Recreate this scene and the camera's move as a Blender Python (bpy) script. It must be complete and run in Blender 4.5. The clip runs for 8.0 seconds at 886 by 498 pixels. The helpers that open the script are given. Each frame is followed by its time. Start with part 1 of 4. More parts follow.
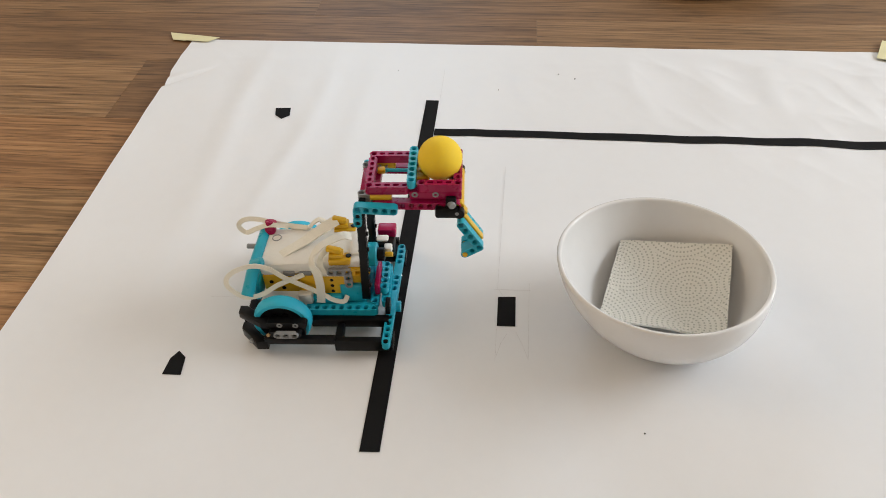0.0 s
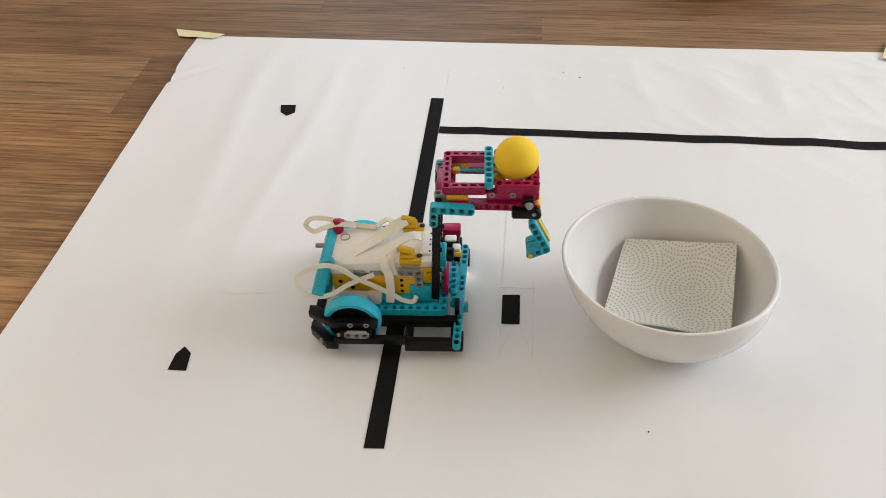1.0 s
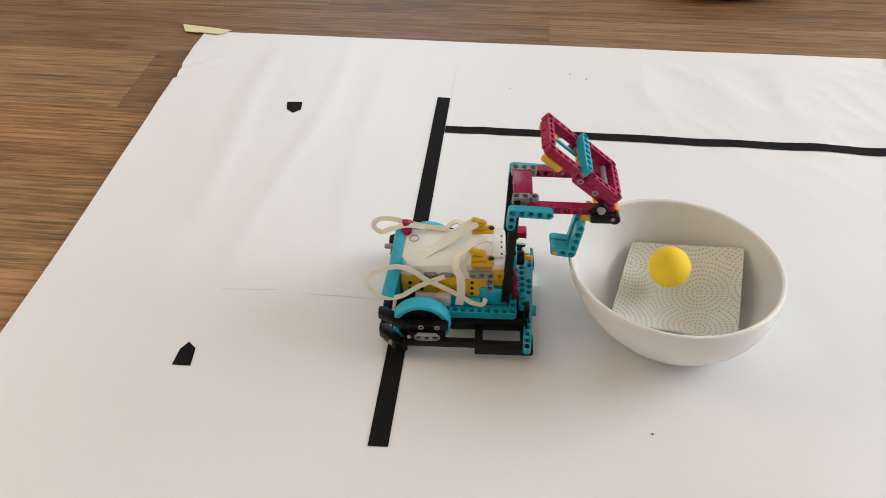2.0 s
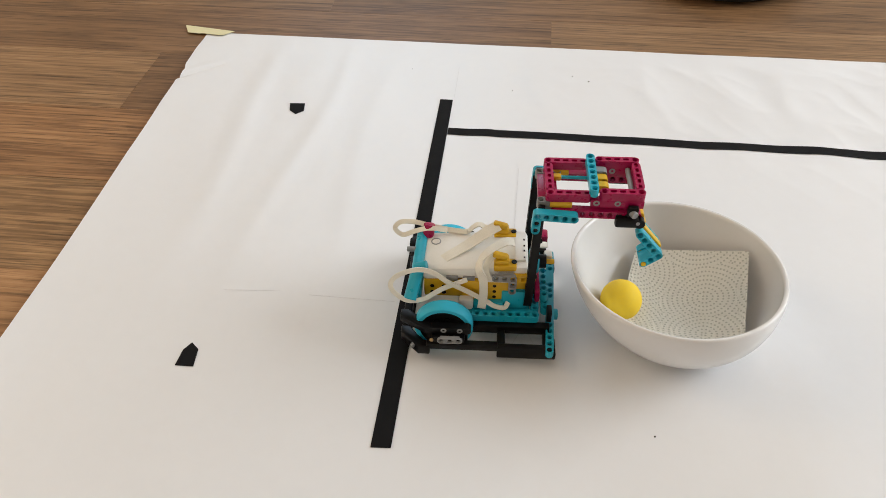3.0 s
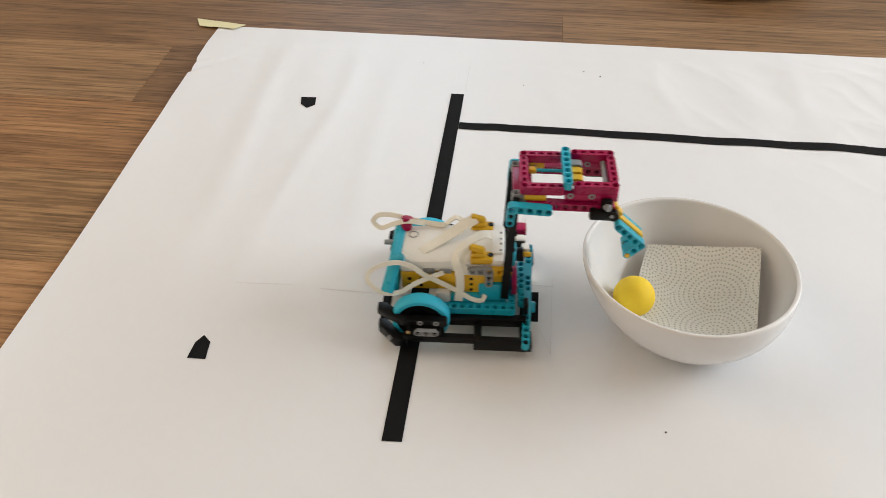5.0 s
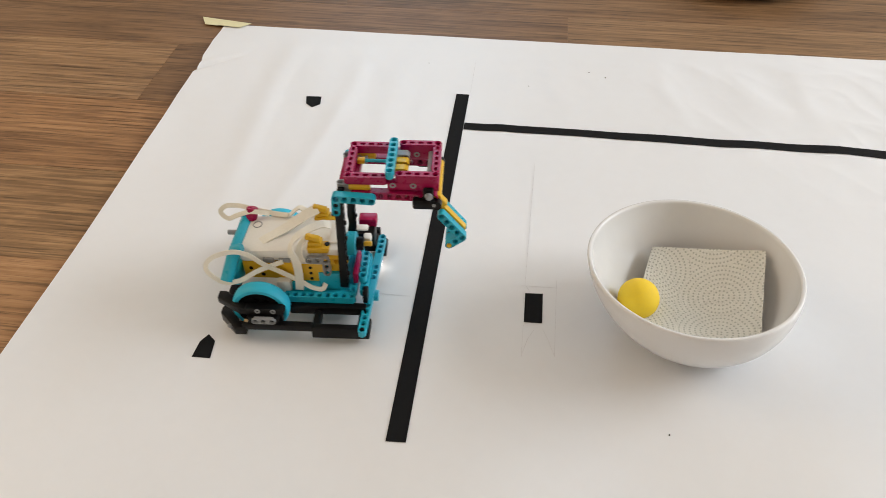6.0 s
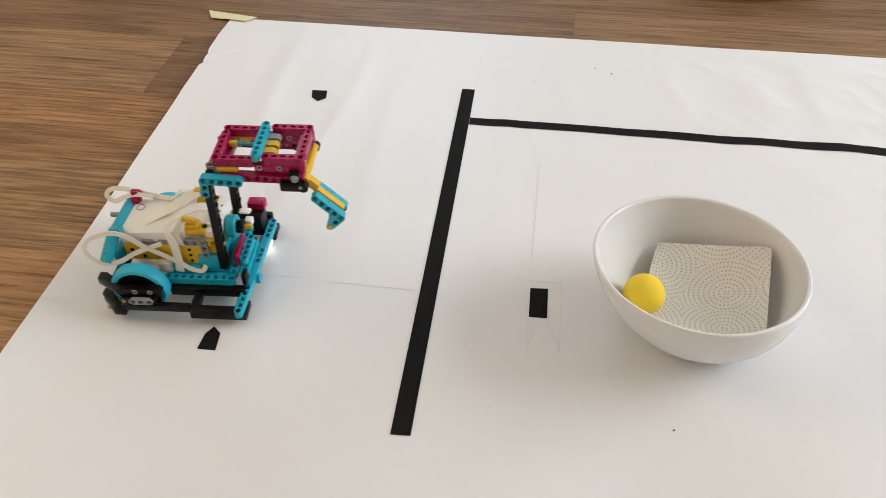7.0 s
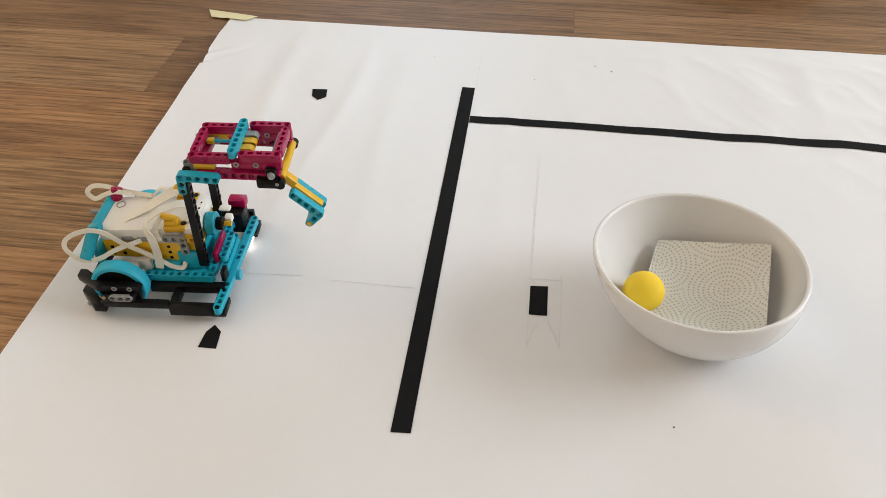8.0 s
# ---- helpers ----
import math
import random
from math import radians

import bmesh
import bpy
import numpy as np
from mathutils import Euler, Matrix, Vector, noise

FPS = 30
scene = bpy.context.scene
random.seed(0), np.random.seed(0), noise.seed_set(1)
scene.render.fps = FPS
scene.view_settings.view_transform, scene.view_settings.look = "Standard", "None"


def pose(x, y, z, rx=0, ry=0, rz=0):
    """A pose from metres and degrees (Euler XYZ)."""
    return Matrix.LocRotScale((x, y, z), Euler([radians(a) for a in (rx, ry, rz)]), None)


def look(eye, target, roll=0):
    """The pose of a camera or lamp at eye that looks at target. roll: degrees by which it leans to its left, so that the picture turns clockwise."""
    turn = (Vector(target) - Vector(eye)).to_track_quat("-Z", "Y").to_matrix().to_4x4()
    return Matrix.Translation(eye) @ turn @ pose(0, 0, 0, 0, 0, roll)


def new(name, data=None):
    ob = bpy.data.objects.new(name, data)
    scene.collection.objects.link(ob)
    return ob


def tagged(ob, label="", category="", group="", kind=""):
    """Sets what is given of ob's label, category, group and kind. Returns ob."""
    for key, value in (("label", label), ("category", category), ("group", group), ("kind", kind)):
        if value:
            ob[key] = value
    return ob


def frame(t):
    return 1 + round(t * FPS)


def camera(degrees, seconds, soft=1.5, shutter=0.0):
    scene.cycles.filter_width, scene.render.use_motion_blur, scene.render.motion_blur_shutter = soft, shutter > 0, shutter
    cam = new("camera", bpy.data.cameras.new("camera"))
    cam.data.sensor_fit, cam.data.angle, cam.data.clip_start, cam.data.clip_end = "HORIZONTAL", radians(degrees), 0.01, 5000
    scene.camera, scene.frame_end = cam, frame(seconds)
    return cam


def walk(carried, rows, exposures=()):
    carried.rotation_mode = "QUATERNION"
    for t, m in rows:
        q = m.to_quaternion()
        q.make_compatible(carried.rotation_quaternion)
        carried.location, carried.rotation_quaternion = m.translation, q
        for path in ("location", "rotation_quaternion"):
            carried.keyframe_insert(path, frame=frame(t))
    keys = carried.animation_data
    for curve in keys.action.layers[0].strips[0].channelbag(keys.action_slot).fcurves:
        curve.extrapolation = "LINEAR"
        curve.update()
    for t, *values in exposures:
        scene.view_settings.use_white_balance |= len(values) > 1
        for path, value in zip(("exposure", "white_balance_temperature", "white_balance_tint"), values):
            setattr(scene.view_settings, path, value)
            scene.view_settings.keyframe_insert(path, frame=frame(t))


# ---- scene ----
cam = camera(58.0, 8.0, soft=0.8, shutter=0.4)


def hand(x, y, z, tilt, turn, roll):
    """Camera pose from its place, tilt from the nadir, heading and roll in degrees."""
    return pose(x, y, z, tilt, 0, turn) @ pose(0, 0, 0, 0, 0, -roll)


walk(cam, [
    (0.0, hand(0.1201, -0.3915, 0.5912, 48.299, 6.061, 1.749)),
    (0.5, hand(0.1206, -0.3925, 0.5914, 48.412, 6.282, 1.925)),
    (1.0, hand(0.1174, -0.3932, 0.5925, 48.135, 6.267, 1.556)),
    (1.5, hand(0.1132, -0.3938, 0.5918, 48.112, 6.200, 0.965)),
    (3.0, hand(0.1070, -0.3954, 0.5931, 48.240, 6.115, 0.319)),
    (3.5, hand(0.1063, -0.3950, 0.5956, 48.133, 6.280, 0.693)),
    (4.0, hand(0.1064, -0.3953, 0.5942, 48.001, 6.663, 0.788)),
    (4.5, hand(0.1044, -0.3966, 0.5926, 47.903, 6.765, 0.600)),
    (6.0, hand(0.1002, -0.3955, 0.5963, 47.715, 7.032, 0.204)),
    (6.5, hand(0.0972, -0.3974, 0.5953, 47.586, 7.165, 0.007)),
    (7.0, hand(0.0973, -0.3980, 0.5943, 47.501, 7.264, -0.063)),
    (7.5, hand(0.0992, -0.3976, 0.5947, 47.386, 7.453, 0.147)),
    (8.0, hand(0.0993, -0.3992, 0.5944, 47.420, 7.435, 0.206)),
], exposures=[(0.0, -0.38), (1.5, -0.32), (3.5, -0.30), (8.0, -0.31)])

# ---- daylight and added fill light ----
world = bpy.data.worlds.new("sky")
scene.world = world
world.use_nodes = True
sky = world.node_tree.nodes.new("ShaderNodeTexSky")
sky.sky_type, sky.sun_disc = "NISHITA", False
sky.sun_elevation, sky.sun_rotation = radians(40), radians(150)
world.node_tree.nodes["Background"].inputs[1].default_value = 0.1
world.node_tree.links.new(sky.outputs[0], world.node_tree.nodes["Background"].inputs[0])


def area_light(name, place, target, width, height, power, colour):
    data = bpy.data.lights.new(name, "AREA")
    data.shape, data.size, data.size_y, data.energy, data.color = "RECTANGLE", width, height, power, colour
    ob = new(name, data)
    ob.matrix_world = look(place, target)
    return ob


area_light("window_light_east", (3.26, 1.05, 1.5), (0.0, 0.8, 0.55), 2.2, 1.4, 122, (0.93, 0.972, 1.0))
area_light("window_light_north", (-0.45, 2.66, 1.5), (-0.3, 0.0, 0.4), 0.95, 1.2, 15, (0.62, 0.81, 1.0))
# added warm fill from the south, no known source
area_light("window_light_south", (-1.2, -2.26, 1.45), (-0.5, 0.0, 0.2), 1.5, 1.35, 9, (1.0, 0.72, 0.44))
# added warm fill that lifts the left floor, no known source
area_light("window_light_west", (-2.06, 0.4, 1.5), (-0.6, 0.1, 0.0), 1.1, 1.2, 19, (1.0, 0.78, 0.53))

# ---- materials ----
def material(name, colour, rough=0.5, metal=0.0, vary=0.06, scale=60.0, bump=0.0, bump_scale=400.0, coat=0.0, random_tint=0.0, spec=0.5):
    """Surface with uneven tone at two scales, fine relief and, for repeats, a tone of each piece."""
    m = bpy.data.materials.new(name)
    m.use_nodes = True
    nt = m.node_tree
    b = nt.nodes["Principled BSDF"]
    b.inputs["Roughness"].default_value, b.inputs["Metallic"].default_value = rough, metal
    b.inputs["Coat Weight"].default_value, b.inputs["Specular IOR Level"].default_value = coat, spec
    tc = nt.nodes.new("ShaderNodeTexCoord")
    n1, n2 = nt.nodes.new("ShaderNodeTexNoise"), nt.nodes.new("ShaderNodeTexNoise")
    n1.inputs["Scale"].default_value, n2.inputs["Scale"].default_value = scale, scale * 9
    n1.inputs["Detail"].default_value = n2.inputs["Detail"].default_value = 4
    add = nt.nodes.new("ShaderNodeMath")
    add.operation = "ADD"
    for i, n in enumerate((n1, n2)):
        nt.links.new(tc.outputs["Object"], n.inputs["Vector"])
        nt.links.new(n.outputs["Fac"], add.inputs[i])
    last = add.outputs[0]
    if random_tint:
        info = nt.nodes.new("ShaderNodeObjectInfo")
        mul = nt.nodes.new("ShaderNodeMath")
        mul.operation, mul.inputs[1].default_value, mul.inputs[2].default_value = "MULTIPLY_ADD", random_tint, -random_tint / 2
        nt.links.new(info.outputs["Random"], mul.inputs[0])
        add2 = nt.nodes.new("ShaderNodeMath")
        nt.links.new(last, add2.inputs[0])
        nt.links.new(mul.outputs[0], add2.inputs[1])
        last = add2.outputs[0]
    ramp = nt.nodes.new("ShaderNodeMapRange")
    ramp.inputs["From Min"].default_value, ramp.inputs["From Max"].default_value = 0.6, 1.4
    ramp.inputs["To Min"].default_value, ramp.inputs["To Max"].default_value = 1 - vary, 1 + vary
    nt.links.new(last, ramp.inputs["Value"])
    mix = nt.nodes.new("ShaderNodeVectorMath")
    mix.operation = "SCALE"
    mix.inputs[0].default_value = colour
    nt.links.new(ramp.outputs[0], mix.inputs["Scale"])
    nt.links.new(mix.outputs[0], b.inputs["Base Color"])
    rr = nt.nodes.new("ShaderNodeMapRange")
    rr.inputs["From Min"].default_value, rr.inputs["From Max"].default_value = 0.3, 0.7
    rr.inputs["To Min"].default_value, rr.inputs["To Max"].default_value = max(rough - 0.06, 0.02), min(rough + 0.08, 1)
    nt.links.new(n2.outputs["Fac"], rr.inputs["Value"])
    if rough > 0.25:
        nt.links.new(rr.outputs[0], b.inputs["Roughness"])
    if bump:
        n3, bp = nt.nodes.new("ShaderNodeTexNoise"), nt.nodes.new("ShaderNodeBump")
        n3.inputs["Scale"].default_value, n3.inputs["Detail"].default_value = bump_scale, 5
        bp.inputs["Strength"].default_value, bp.inputs["Distance"].default_value = bump, 0.0006
        nt.links.new(tc.outputs["Object"], n3.inputs["Vector"])
        nt.links.new(n3.outputs["Fac"], bp.inputs["Height"])
        nt.links.new(bp.outputs[0], b.inputs["Normal"])
    return m


PAPER = material("white_paper", (0.80, 0.81, 0.835), 0.40, vary=0.012, scale=7, bump=0.35, bump_scale=34)
TAPE = material("black_tape", (0.008, 0.008, 0.009), 0.8, vary=0.25, scale=40, bump=0.3, bump_scale=160, spec=0.15)
MASKING = material("masking_tape", (0.74, 0.69, 0.42), 0.6, vary=0.06, scale=60, bump=0.4, bump_scale=300)
PENCIL = material("pencil_grey", (0.71, 0.71, 0.73), 0.7, vary=0.2, scale=200)
SPECK = material("dark_speck", (0.05, 0.045, 0.04), 0.8)
CERAMIC = material("white_glaze", (0.76, 0.755, 0.75), 0.22, vary=0.015, scale=12, bump=0.03, bump_scale=9)
CYAN = material("cyan_plastic", (0.010, 0.385, 0.530), 0.32, vary=0.05, scale=18, bump=0.02, bump_scale=300, random_tint=0.2)
MAGENTA = material("magenta_plastic", (0.345, 0.003, 0.066), 0.30, vary=0.03, scale=18, bump=0.02, bump_scale=300, random_tint=0.2, spec=0.35)
YELLOW = material("yellow_plastic", (0.74, 0.44, 0.014), 0.34, vary=0.05, scale=18, bump=0.02, bump_scale=300, random_tint=0.2)
BLACK = material("black_plastic", (0.004, 0.004, 0.0045), 0.34, vary=0.12, scale=60, random_tint=0.3, spec=0.2)
GREY = material("grey_plastic", (0.27, 0.28, 0.29), 0.36, vary=0.08, scale=18, bump=0.02, bump_scale=300, random_tint=0.2)
WHITE = material("white_plastic", (0.85, 0.84, 0.80), 0.38, vary=0.03, scale=40, bump=0.05, bump_scale=300)
CABLE = material("ivory_ribbon_cable", (0.86, 0.83, 0.73), 0.45, vary=0.06, scale=90, bump=0.15, bump_scale=500)
RUBBER = material("cyan_rubber", (0.02, 0.46, 0.66), 0.5, vary=0.05, scale=80, bump=0.15, bump_scale=600)
BALL = material("yellow_foam", (0.90, 0.62, 0.03), 0.75, vary=0.03, scale=40, bump=0.1, bump_scale=700)
WALL = material("painted_wall", (0.73, 0.70, 0.64), 0.8, vary=0.03, scale=3, bump=0.2, bump_scale=150)
FRAME = material("window_paint", (0.78, 0.77, 0.75), 0.4, vary=0.03, scale=8)
TAN = material("tan_plastic", (0.42, 0.28, 0.13), 0.4, vary=0.06, scale=60)
DARK = material("dark_matt", (0.012, 0.011, 0.012), 0.8, vary=0.3, scale=30, bump=0.5, bump_scale=400)


def wood_material(name, dark, mid_tone, light):
    """Oak laminate in one of its tones: long streaks along x, pores, small differences from plank to plank."""
    m = bpy.data.materials.new(name)
    m.use_nodes = True
    nt = m.node_tree
    b = nt.nodes["Principled BSDF"]
    tc, info = nt.nodes.new("ShaderNodeTexCoord"), nt.nodes.new("ShaderNodeObjectInfo")
    off = nt.nodes.new("ShaderNodeVectorMath")
    off.operation = "MULTIPLY_ADD"
    off.inputs[1].default_value = (7.0, 3.0, 5.0)
    nt.links.new(info.outputs["Random"], off.inputs[0])
    nt.links.new(tc.outputs["Object"], off.inputs[2])

    def streak(sx, sy, detail, dist=0.0):
        mp, n = nt.nodes.new("ShaderNodeMapping"), nt.nodes.new("ShaderNodeTexNoise")
        mp.inputs["Scale"].default_value = (sx, sy, 1)
        n.inputs["Scale"].default_value, n.inputs["Detail"].default_value = 1.0, detail
        n.inputs["Distortion"].default_value, n.inputs["Roughness"].default_value = dist, 0.6
        nt.links.new(off.outputs[0], mp.inputs["Vector"])
        nt.links.new(mp.outputs[0], n.inputs["Vector"])
        return n
    broad, grain, pores = streak(4.0, 34, 6, 1.2), streak(10, 230, 7, 0.5), streak(9, 300, 4, 0.4)
    # growth rings: wavy bands along the plank that close into long arches
    mp, rings = nt.nodes.new("ShaderNodeMapping"), nt.nodes.new("ShaderNodeTexWave")
    mp.inputs["Scale"].default_value = (0.10, 1.0, 1)
    rings.bands_direction = "Y"
    for key, value in (("Scale", 30), ("Distortion", 14.0), ("Detail", 4), ("Detail Scale", 0.45), ("Detail Roughness", 0.62)):
        rings.inputs[key].default_value = value
    nt.links.new(off.outputs[0], mp.inputs["Vector"])
    nt.links.new(mp.outputs[0], rings.inputs["Vector"])

    def math2(op, a, c):
        n = nt.nodes.new("ShaderNodeMath")
        n.operation = op
        for k, v in enumerate((a, c)):
            if isinstance(v, (int, float)):
                n.inputs[k].default_value = v
            else:
                nt.links.new(v, n.inputs[k])
        return n.outputs[0]
    f = math2("ADD", math2("MULTIPLY", broad.outputs["Fac"], 0.46), math2("MULTIPLY", grain.outputs["Fac"], 0.42))
    f = math2("ADD", f, math2("MULTIPLY", rings.outputs["Fac"], 0.06))
    f = math2("ADD", f, math2("MULTIPLY", math2("SUBTRACT", info.outputs["Random"], 0.5), 0.10))
    ramp = nt.nodes.new("ShaderNodeValToRGB")
    e = ramp.color_ramp.elements
    e[0].position, e[0].color = 0.36, (*dark, 1)
    e[1].position, e[1].color = 0.65, (*light, 1)
    mid = e.new(0.5)
    mid.color = (*mid_tone, 1)
    nt.links.new(f, ramp.inputs[0])
    pore = nt.nodes.new("ShaderNodeMapRange")
    pore.inputs["From Min"].default_value, pore.inputs["From Max"].default_value = 0.38, 0.45
    pore.inputs["To Min"].default_value, pore.inputs["To Max"].default_value = 0.55, 1.0
    nt.links.new(pores.outputs["Fac"], pore.inputs["Value"])
    mix = nt.nodes.new("ShaderNodeVectorMath")
    mix.operation = "SCALE"
    nt.links.new(ramp.outputs[0], mix.inputs[0])
    nt.links.new(pore.outputs[0], mix.inputs["Scale"])
    nt.links.new(mix.outputs[0], b.inputs["Base Color"])
    b.inputs["Roughness"].default_value, b.inputs["Specular IOR Level"].default_value = 0.5, 0.32
    bp = nt.nodes.new("ShaderNodeBump")
    bp.inputs["Strength"].default_value, bp.inputs["Distance"].default_value = 0.2, 0.0005
    nt.links.new(grain.outputs["Fac"], bp.inputs["Height"])
    nt.links.new(bp.outputs[0], b.inputs["Normal"])
    return m


# plank colours, with the floor's uneven brightness partly put into the tones
OAKS = {"dark": wood_material("dark_oak_laminate", (0.115, 0.060, 0.027), (0.215, 0.116, 0.053), (0.30, 0.172, 0.085)),
        "red": wood_material("reddish_oak_laminate", (0.19, 0.094, 0.039), (0.36, 0.190, 0.083), (0.50, 0.285, 0.138)),
        "mid": wood_material("brown_oak_laminate", (0.16, 0.087, 0.040), (0.30, 0.172, 0.081), (0.42, 0.254, 0.130)),
        "brown": wood_material("deep_brown_oak_laminate", (0.135, 0.073, 0.034), (0.25, 0.141, 0.067), (0.35, 0.208, 0.106)),
        "light": wood_material("light_oak_laminate", (0.20, 0.110, 0.048), (0.39, 0.225, 0.104), (0.54, 0.335, 0.173))}
GLOW = bpy.data.materials.new("sensor_light")
GLOW.use_nodes = True
GLOW.node_tree.nodes["Principled BSDF"].inputs["Emission Color"].default_value = (1, 0.93, 0.84, 1)
GLOW.node_tree.nodes["Principled BSDF"].inputs["Emission Strength"].default_value = 4.5


def glass_material():
    m = bpy.data.materials.new("window_glass")
    m.use_nodes = True
    b = m.node_tree.nodes["Principled BSDF"]
    b.inputs["Transmission Weight"].default_value, b.inputs["Roughness"].default_value = 1.0, 0.0
    return m


GLASS = glass_material()

# ---- mesh helpers ----
def part(name, bm, mat, parent=None, label="", smooth=40):
    """Links a bmesh as one mesh object under a thing or a part."""
    me = bpy.data.meshes.new(name)
    bmesh.ops.recalc_face_normals(bm, faces=bm.faces)
    for f in bm.faces:
        f.smooth = True
    bm.to_mesh(me)
    bm.free()
    me.set_sharp_from_angle(angle=radians(smooth))
    me.materials.append(mat)
    ob = new(name, me)
    if parent:
        ob.parent = parent
    if label:
        tagged(ob, label)
    return ob


def empty(name, m=None):
    ob = new(name)
    ob.empty_display_size = 0.02
    if m:
        ob.matrix_basis = m
    return ob


def add_box(bm, lo, hi, bevel=0.0, m=None, segments=2):
    """A box from corner to corner with rounded edges."""
    vs = [bm.verts.new((x, y, z)) for x in (lo[0], hi[0]) for y in (lo[1], hi[1]) for z in (lo[2], hi[2])]
    fs = [bm.faces.new([vs[i] for i in q]) for q in ((0, 1, 3, 2), (4, 6, 7, 5), (0, 4, 5, 1), (2, 3, 7, 6), (0, 2, 6, 4), (1, 5, 7, 3))]
    if bevel:
        es = list({e for f in fs for e in f.edges})
        made = bmesh.ops.bevel(bm, geom=es, offset=bevel, segments=segments, affect="EDGES", profile=0.5)
        vs = list({v for f in made["faces"] for v in f.verts} | {v for v in vs if v.is_valid})
    if m:
        bmesh.ops.transform(bm, matrix=m, verts=vs)
    return vs


def add_tube(bm, a, b, r, segs=20, inner=0.0, bevel=0.0, r2=None):
    """A rod from a to b, hollow where inner is given."""
    a, b = Vector(a), Vector(b)
    axis = (b - a).normalized()
    u = axis.orthogonal().normalized()
    w = axis.cross(u)
    r2 = r if r2 is None else r2
    rings = []
    if bevel:
        prof = [(a, max(r - bevel, 1e-5)), (a + axis * bevel, r), (b - axis * bevel, r2), (b, max(r2 - bevel, 1e-5))]
    else:
        prof = [(a, r), (b, r2)]
    if inner:
        prof = [(a, inner)] + prof + [(b, inner)]
    for c, rad in prof:
        rings.append([bm.verts.new(c + rad * (math.cos(2 * math.pi * k / segs) * u + math.sin(2 * math.pi * k / segs) * w)) for k in range(segs)])
    pairs = list(zip(rings, rings[1:]))
    if inner:
        pairs.append((rings[-1], rings[0]))
    for p, q in pairs:
        for k in range(segs):
            bm.faces.new((p[k], p[(k + 1) % segs], q[(k + 1) % segs], q[k]))
    if not inner:
        bm.faces.new(rings[0])
        bm.faces.new(rings[-1])


def add_lathe(bm, profile, segs=64, m=None):
    """Turns a profile of (radius, height) round z."""
    rings, made = [], []
    for r, z in profile:
        if r < 1e-7:
            rings.append([bm.verts.new((0, 0, z))])
        else:
            rings.append([bm.verts.new((r * math.cos(2 * math.pi * k / segs), r * math.sin(2 * math.pi * k / segs), z)) for k in range(segs)])
        made += rings[-1]
    for p, q in zip(rings, rings[1:]):
        for k in range(segs):
            n = (k + 1) % segs
            loop = [p[k % len(p)], p[n % len(p)], q[n % len(q)], q[k % len(q)]]
            loop = list(dict.fromkeys(loop))
            if len(loop) > 2:
                bm.faces.new(loop)
    if m:
        bmesh.ops.transform(bm, matrix=m, verts=made)
    return made


U = 0.008  # pitch of the building bricks


def add_beam(bm, cells, m, thick=0.96, plain=(), slots=()):
    """A studless building beam: unit cells on a grid with round, countersunk holes along z, rounded free corners."""
    cells = list(cells)
    have, made, half, n = set(cells), [], thick / 2, 16
    holes = ((0.37, half), (0.37, half - 0.11), (0.29, half - 0.11), (0.29, -half + 0.11), (0.37, -half + 0.11), (0.37, -half))
    for (i, j) in cells:
        near = {"e": (i + 1, j) in have, "w": (i - 1, j) in have, "n": (i, j + 1) in have, "s": (i, j - 1) in have}
        outline, sides = [], []
        for k in range(n):
            a = 2 * math.pi * k / n
            c, s = math.cos(a), math.sin(a)
            h, v = ("e" if c > 1e-6 else "w" if c < -1e-6 else ""), ("n" if s > 1e-6 else "s" if s < -1e-6 else "")
            free = (not h or not near[h]) and (not v or not near[v])
            if free:
                r = 0.48
                outline.append((i + r * c, j + r * s))
            else:
                r = 0.5 / max(abs(c), abs(s))
                px, py = r * c, r * s
                if not near["e"]:
                    px = min(px, 0.48)
                if not near["w"]:
                    px = max(px, -0.48)
                if not near["n"]:
                    py = min(py, 0.48)
                if not near["s"]:
                    py = max(py, -0.48)
                outline.append((i + px, j + py))
            a2 = 2 * math.pi * (k + 0.5) / n
            c, s = math.cos(a2), math.sin(a2)
            sides.append(("e" if c > 0 else "w") if abs(c) > abs(s) else ("n" if s > 0 else "s"))
        top = [bm.verts.new((x, y, half)) for x, y in outline]
        low = [bm.verts.new((x, y, -half)) for x, y in outline]
        made += top + low
        for k in range(n):
            k2 = (k + 1) % n
            if not near[sides[k]]:
                bm.faces.new((top[k], top[k2], low[k2], low[k]))
        if (i, j) in plain:
            bm.faces.new(top)
            bm.faces.new(low)
            continue
        if (i, j) in slots:
            along = near["e"] or near["w"]
            sx, sy = (0.34, 0.2) if along else (0.2, 0.34)
            last = top
            for z in (half, half - 0.28):
                ring = [bm.verts.new((i + sx * math.copysign(abs(math.cos(2 * math.pi * k / n)) ** 0.5, math.cos(2 * math.pi * k / n)),
                                      j + sy * math.copysign(abs(math.sin(2 * math.pi * k / n)) ** 0.5, math.sin(2 * math.pi * k / n)), z)) for k in range(n)]
                made += ring
                for k in range(n):
                    k2 = (k + 1) % n
                    bm.faces.new((last[k], last[k2], ring[k2], ring[k]))
                last = ring
            bm.faces.new(last)
            bm.faces.new(low)
            continue
        rings = []
        for r, z in holes:
            rings.append([bm.verts.new((i + r * math.cos(2 * math.pi * k / n), j + r * math.sin(2 * math.pi * k / n), z)) for k in range(n)])
            made += rings[-1]
        for p, q in zip([top] + rings, rings + [low]):
            for k in range(n):
                k2 = (k + 1) % n
                bm.faces.new((p[k], p[k2], q[k2], q[k]))
    bmesh.ops.transform(bm, matrix=m, verts=made)
    bmesh.ops.remove_doubles(bm, verts=made, dist=1e-5)


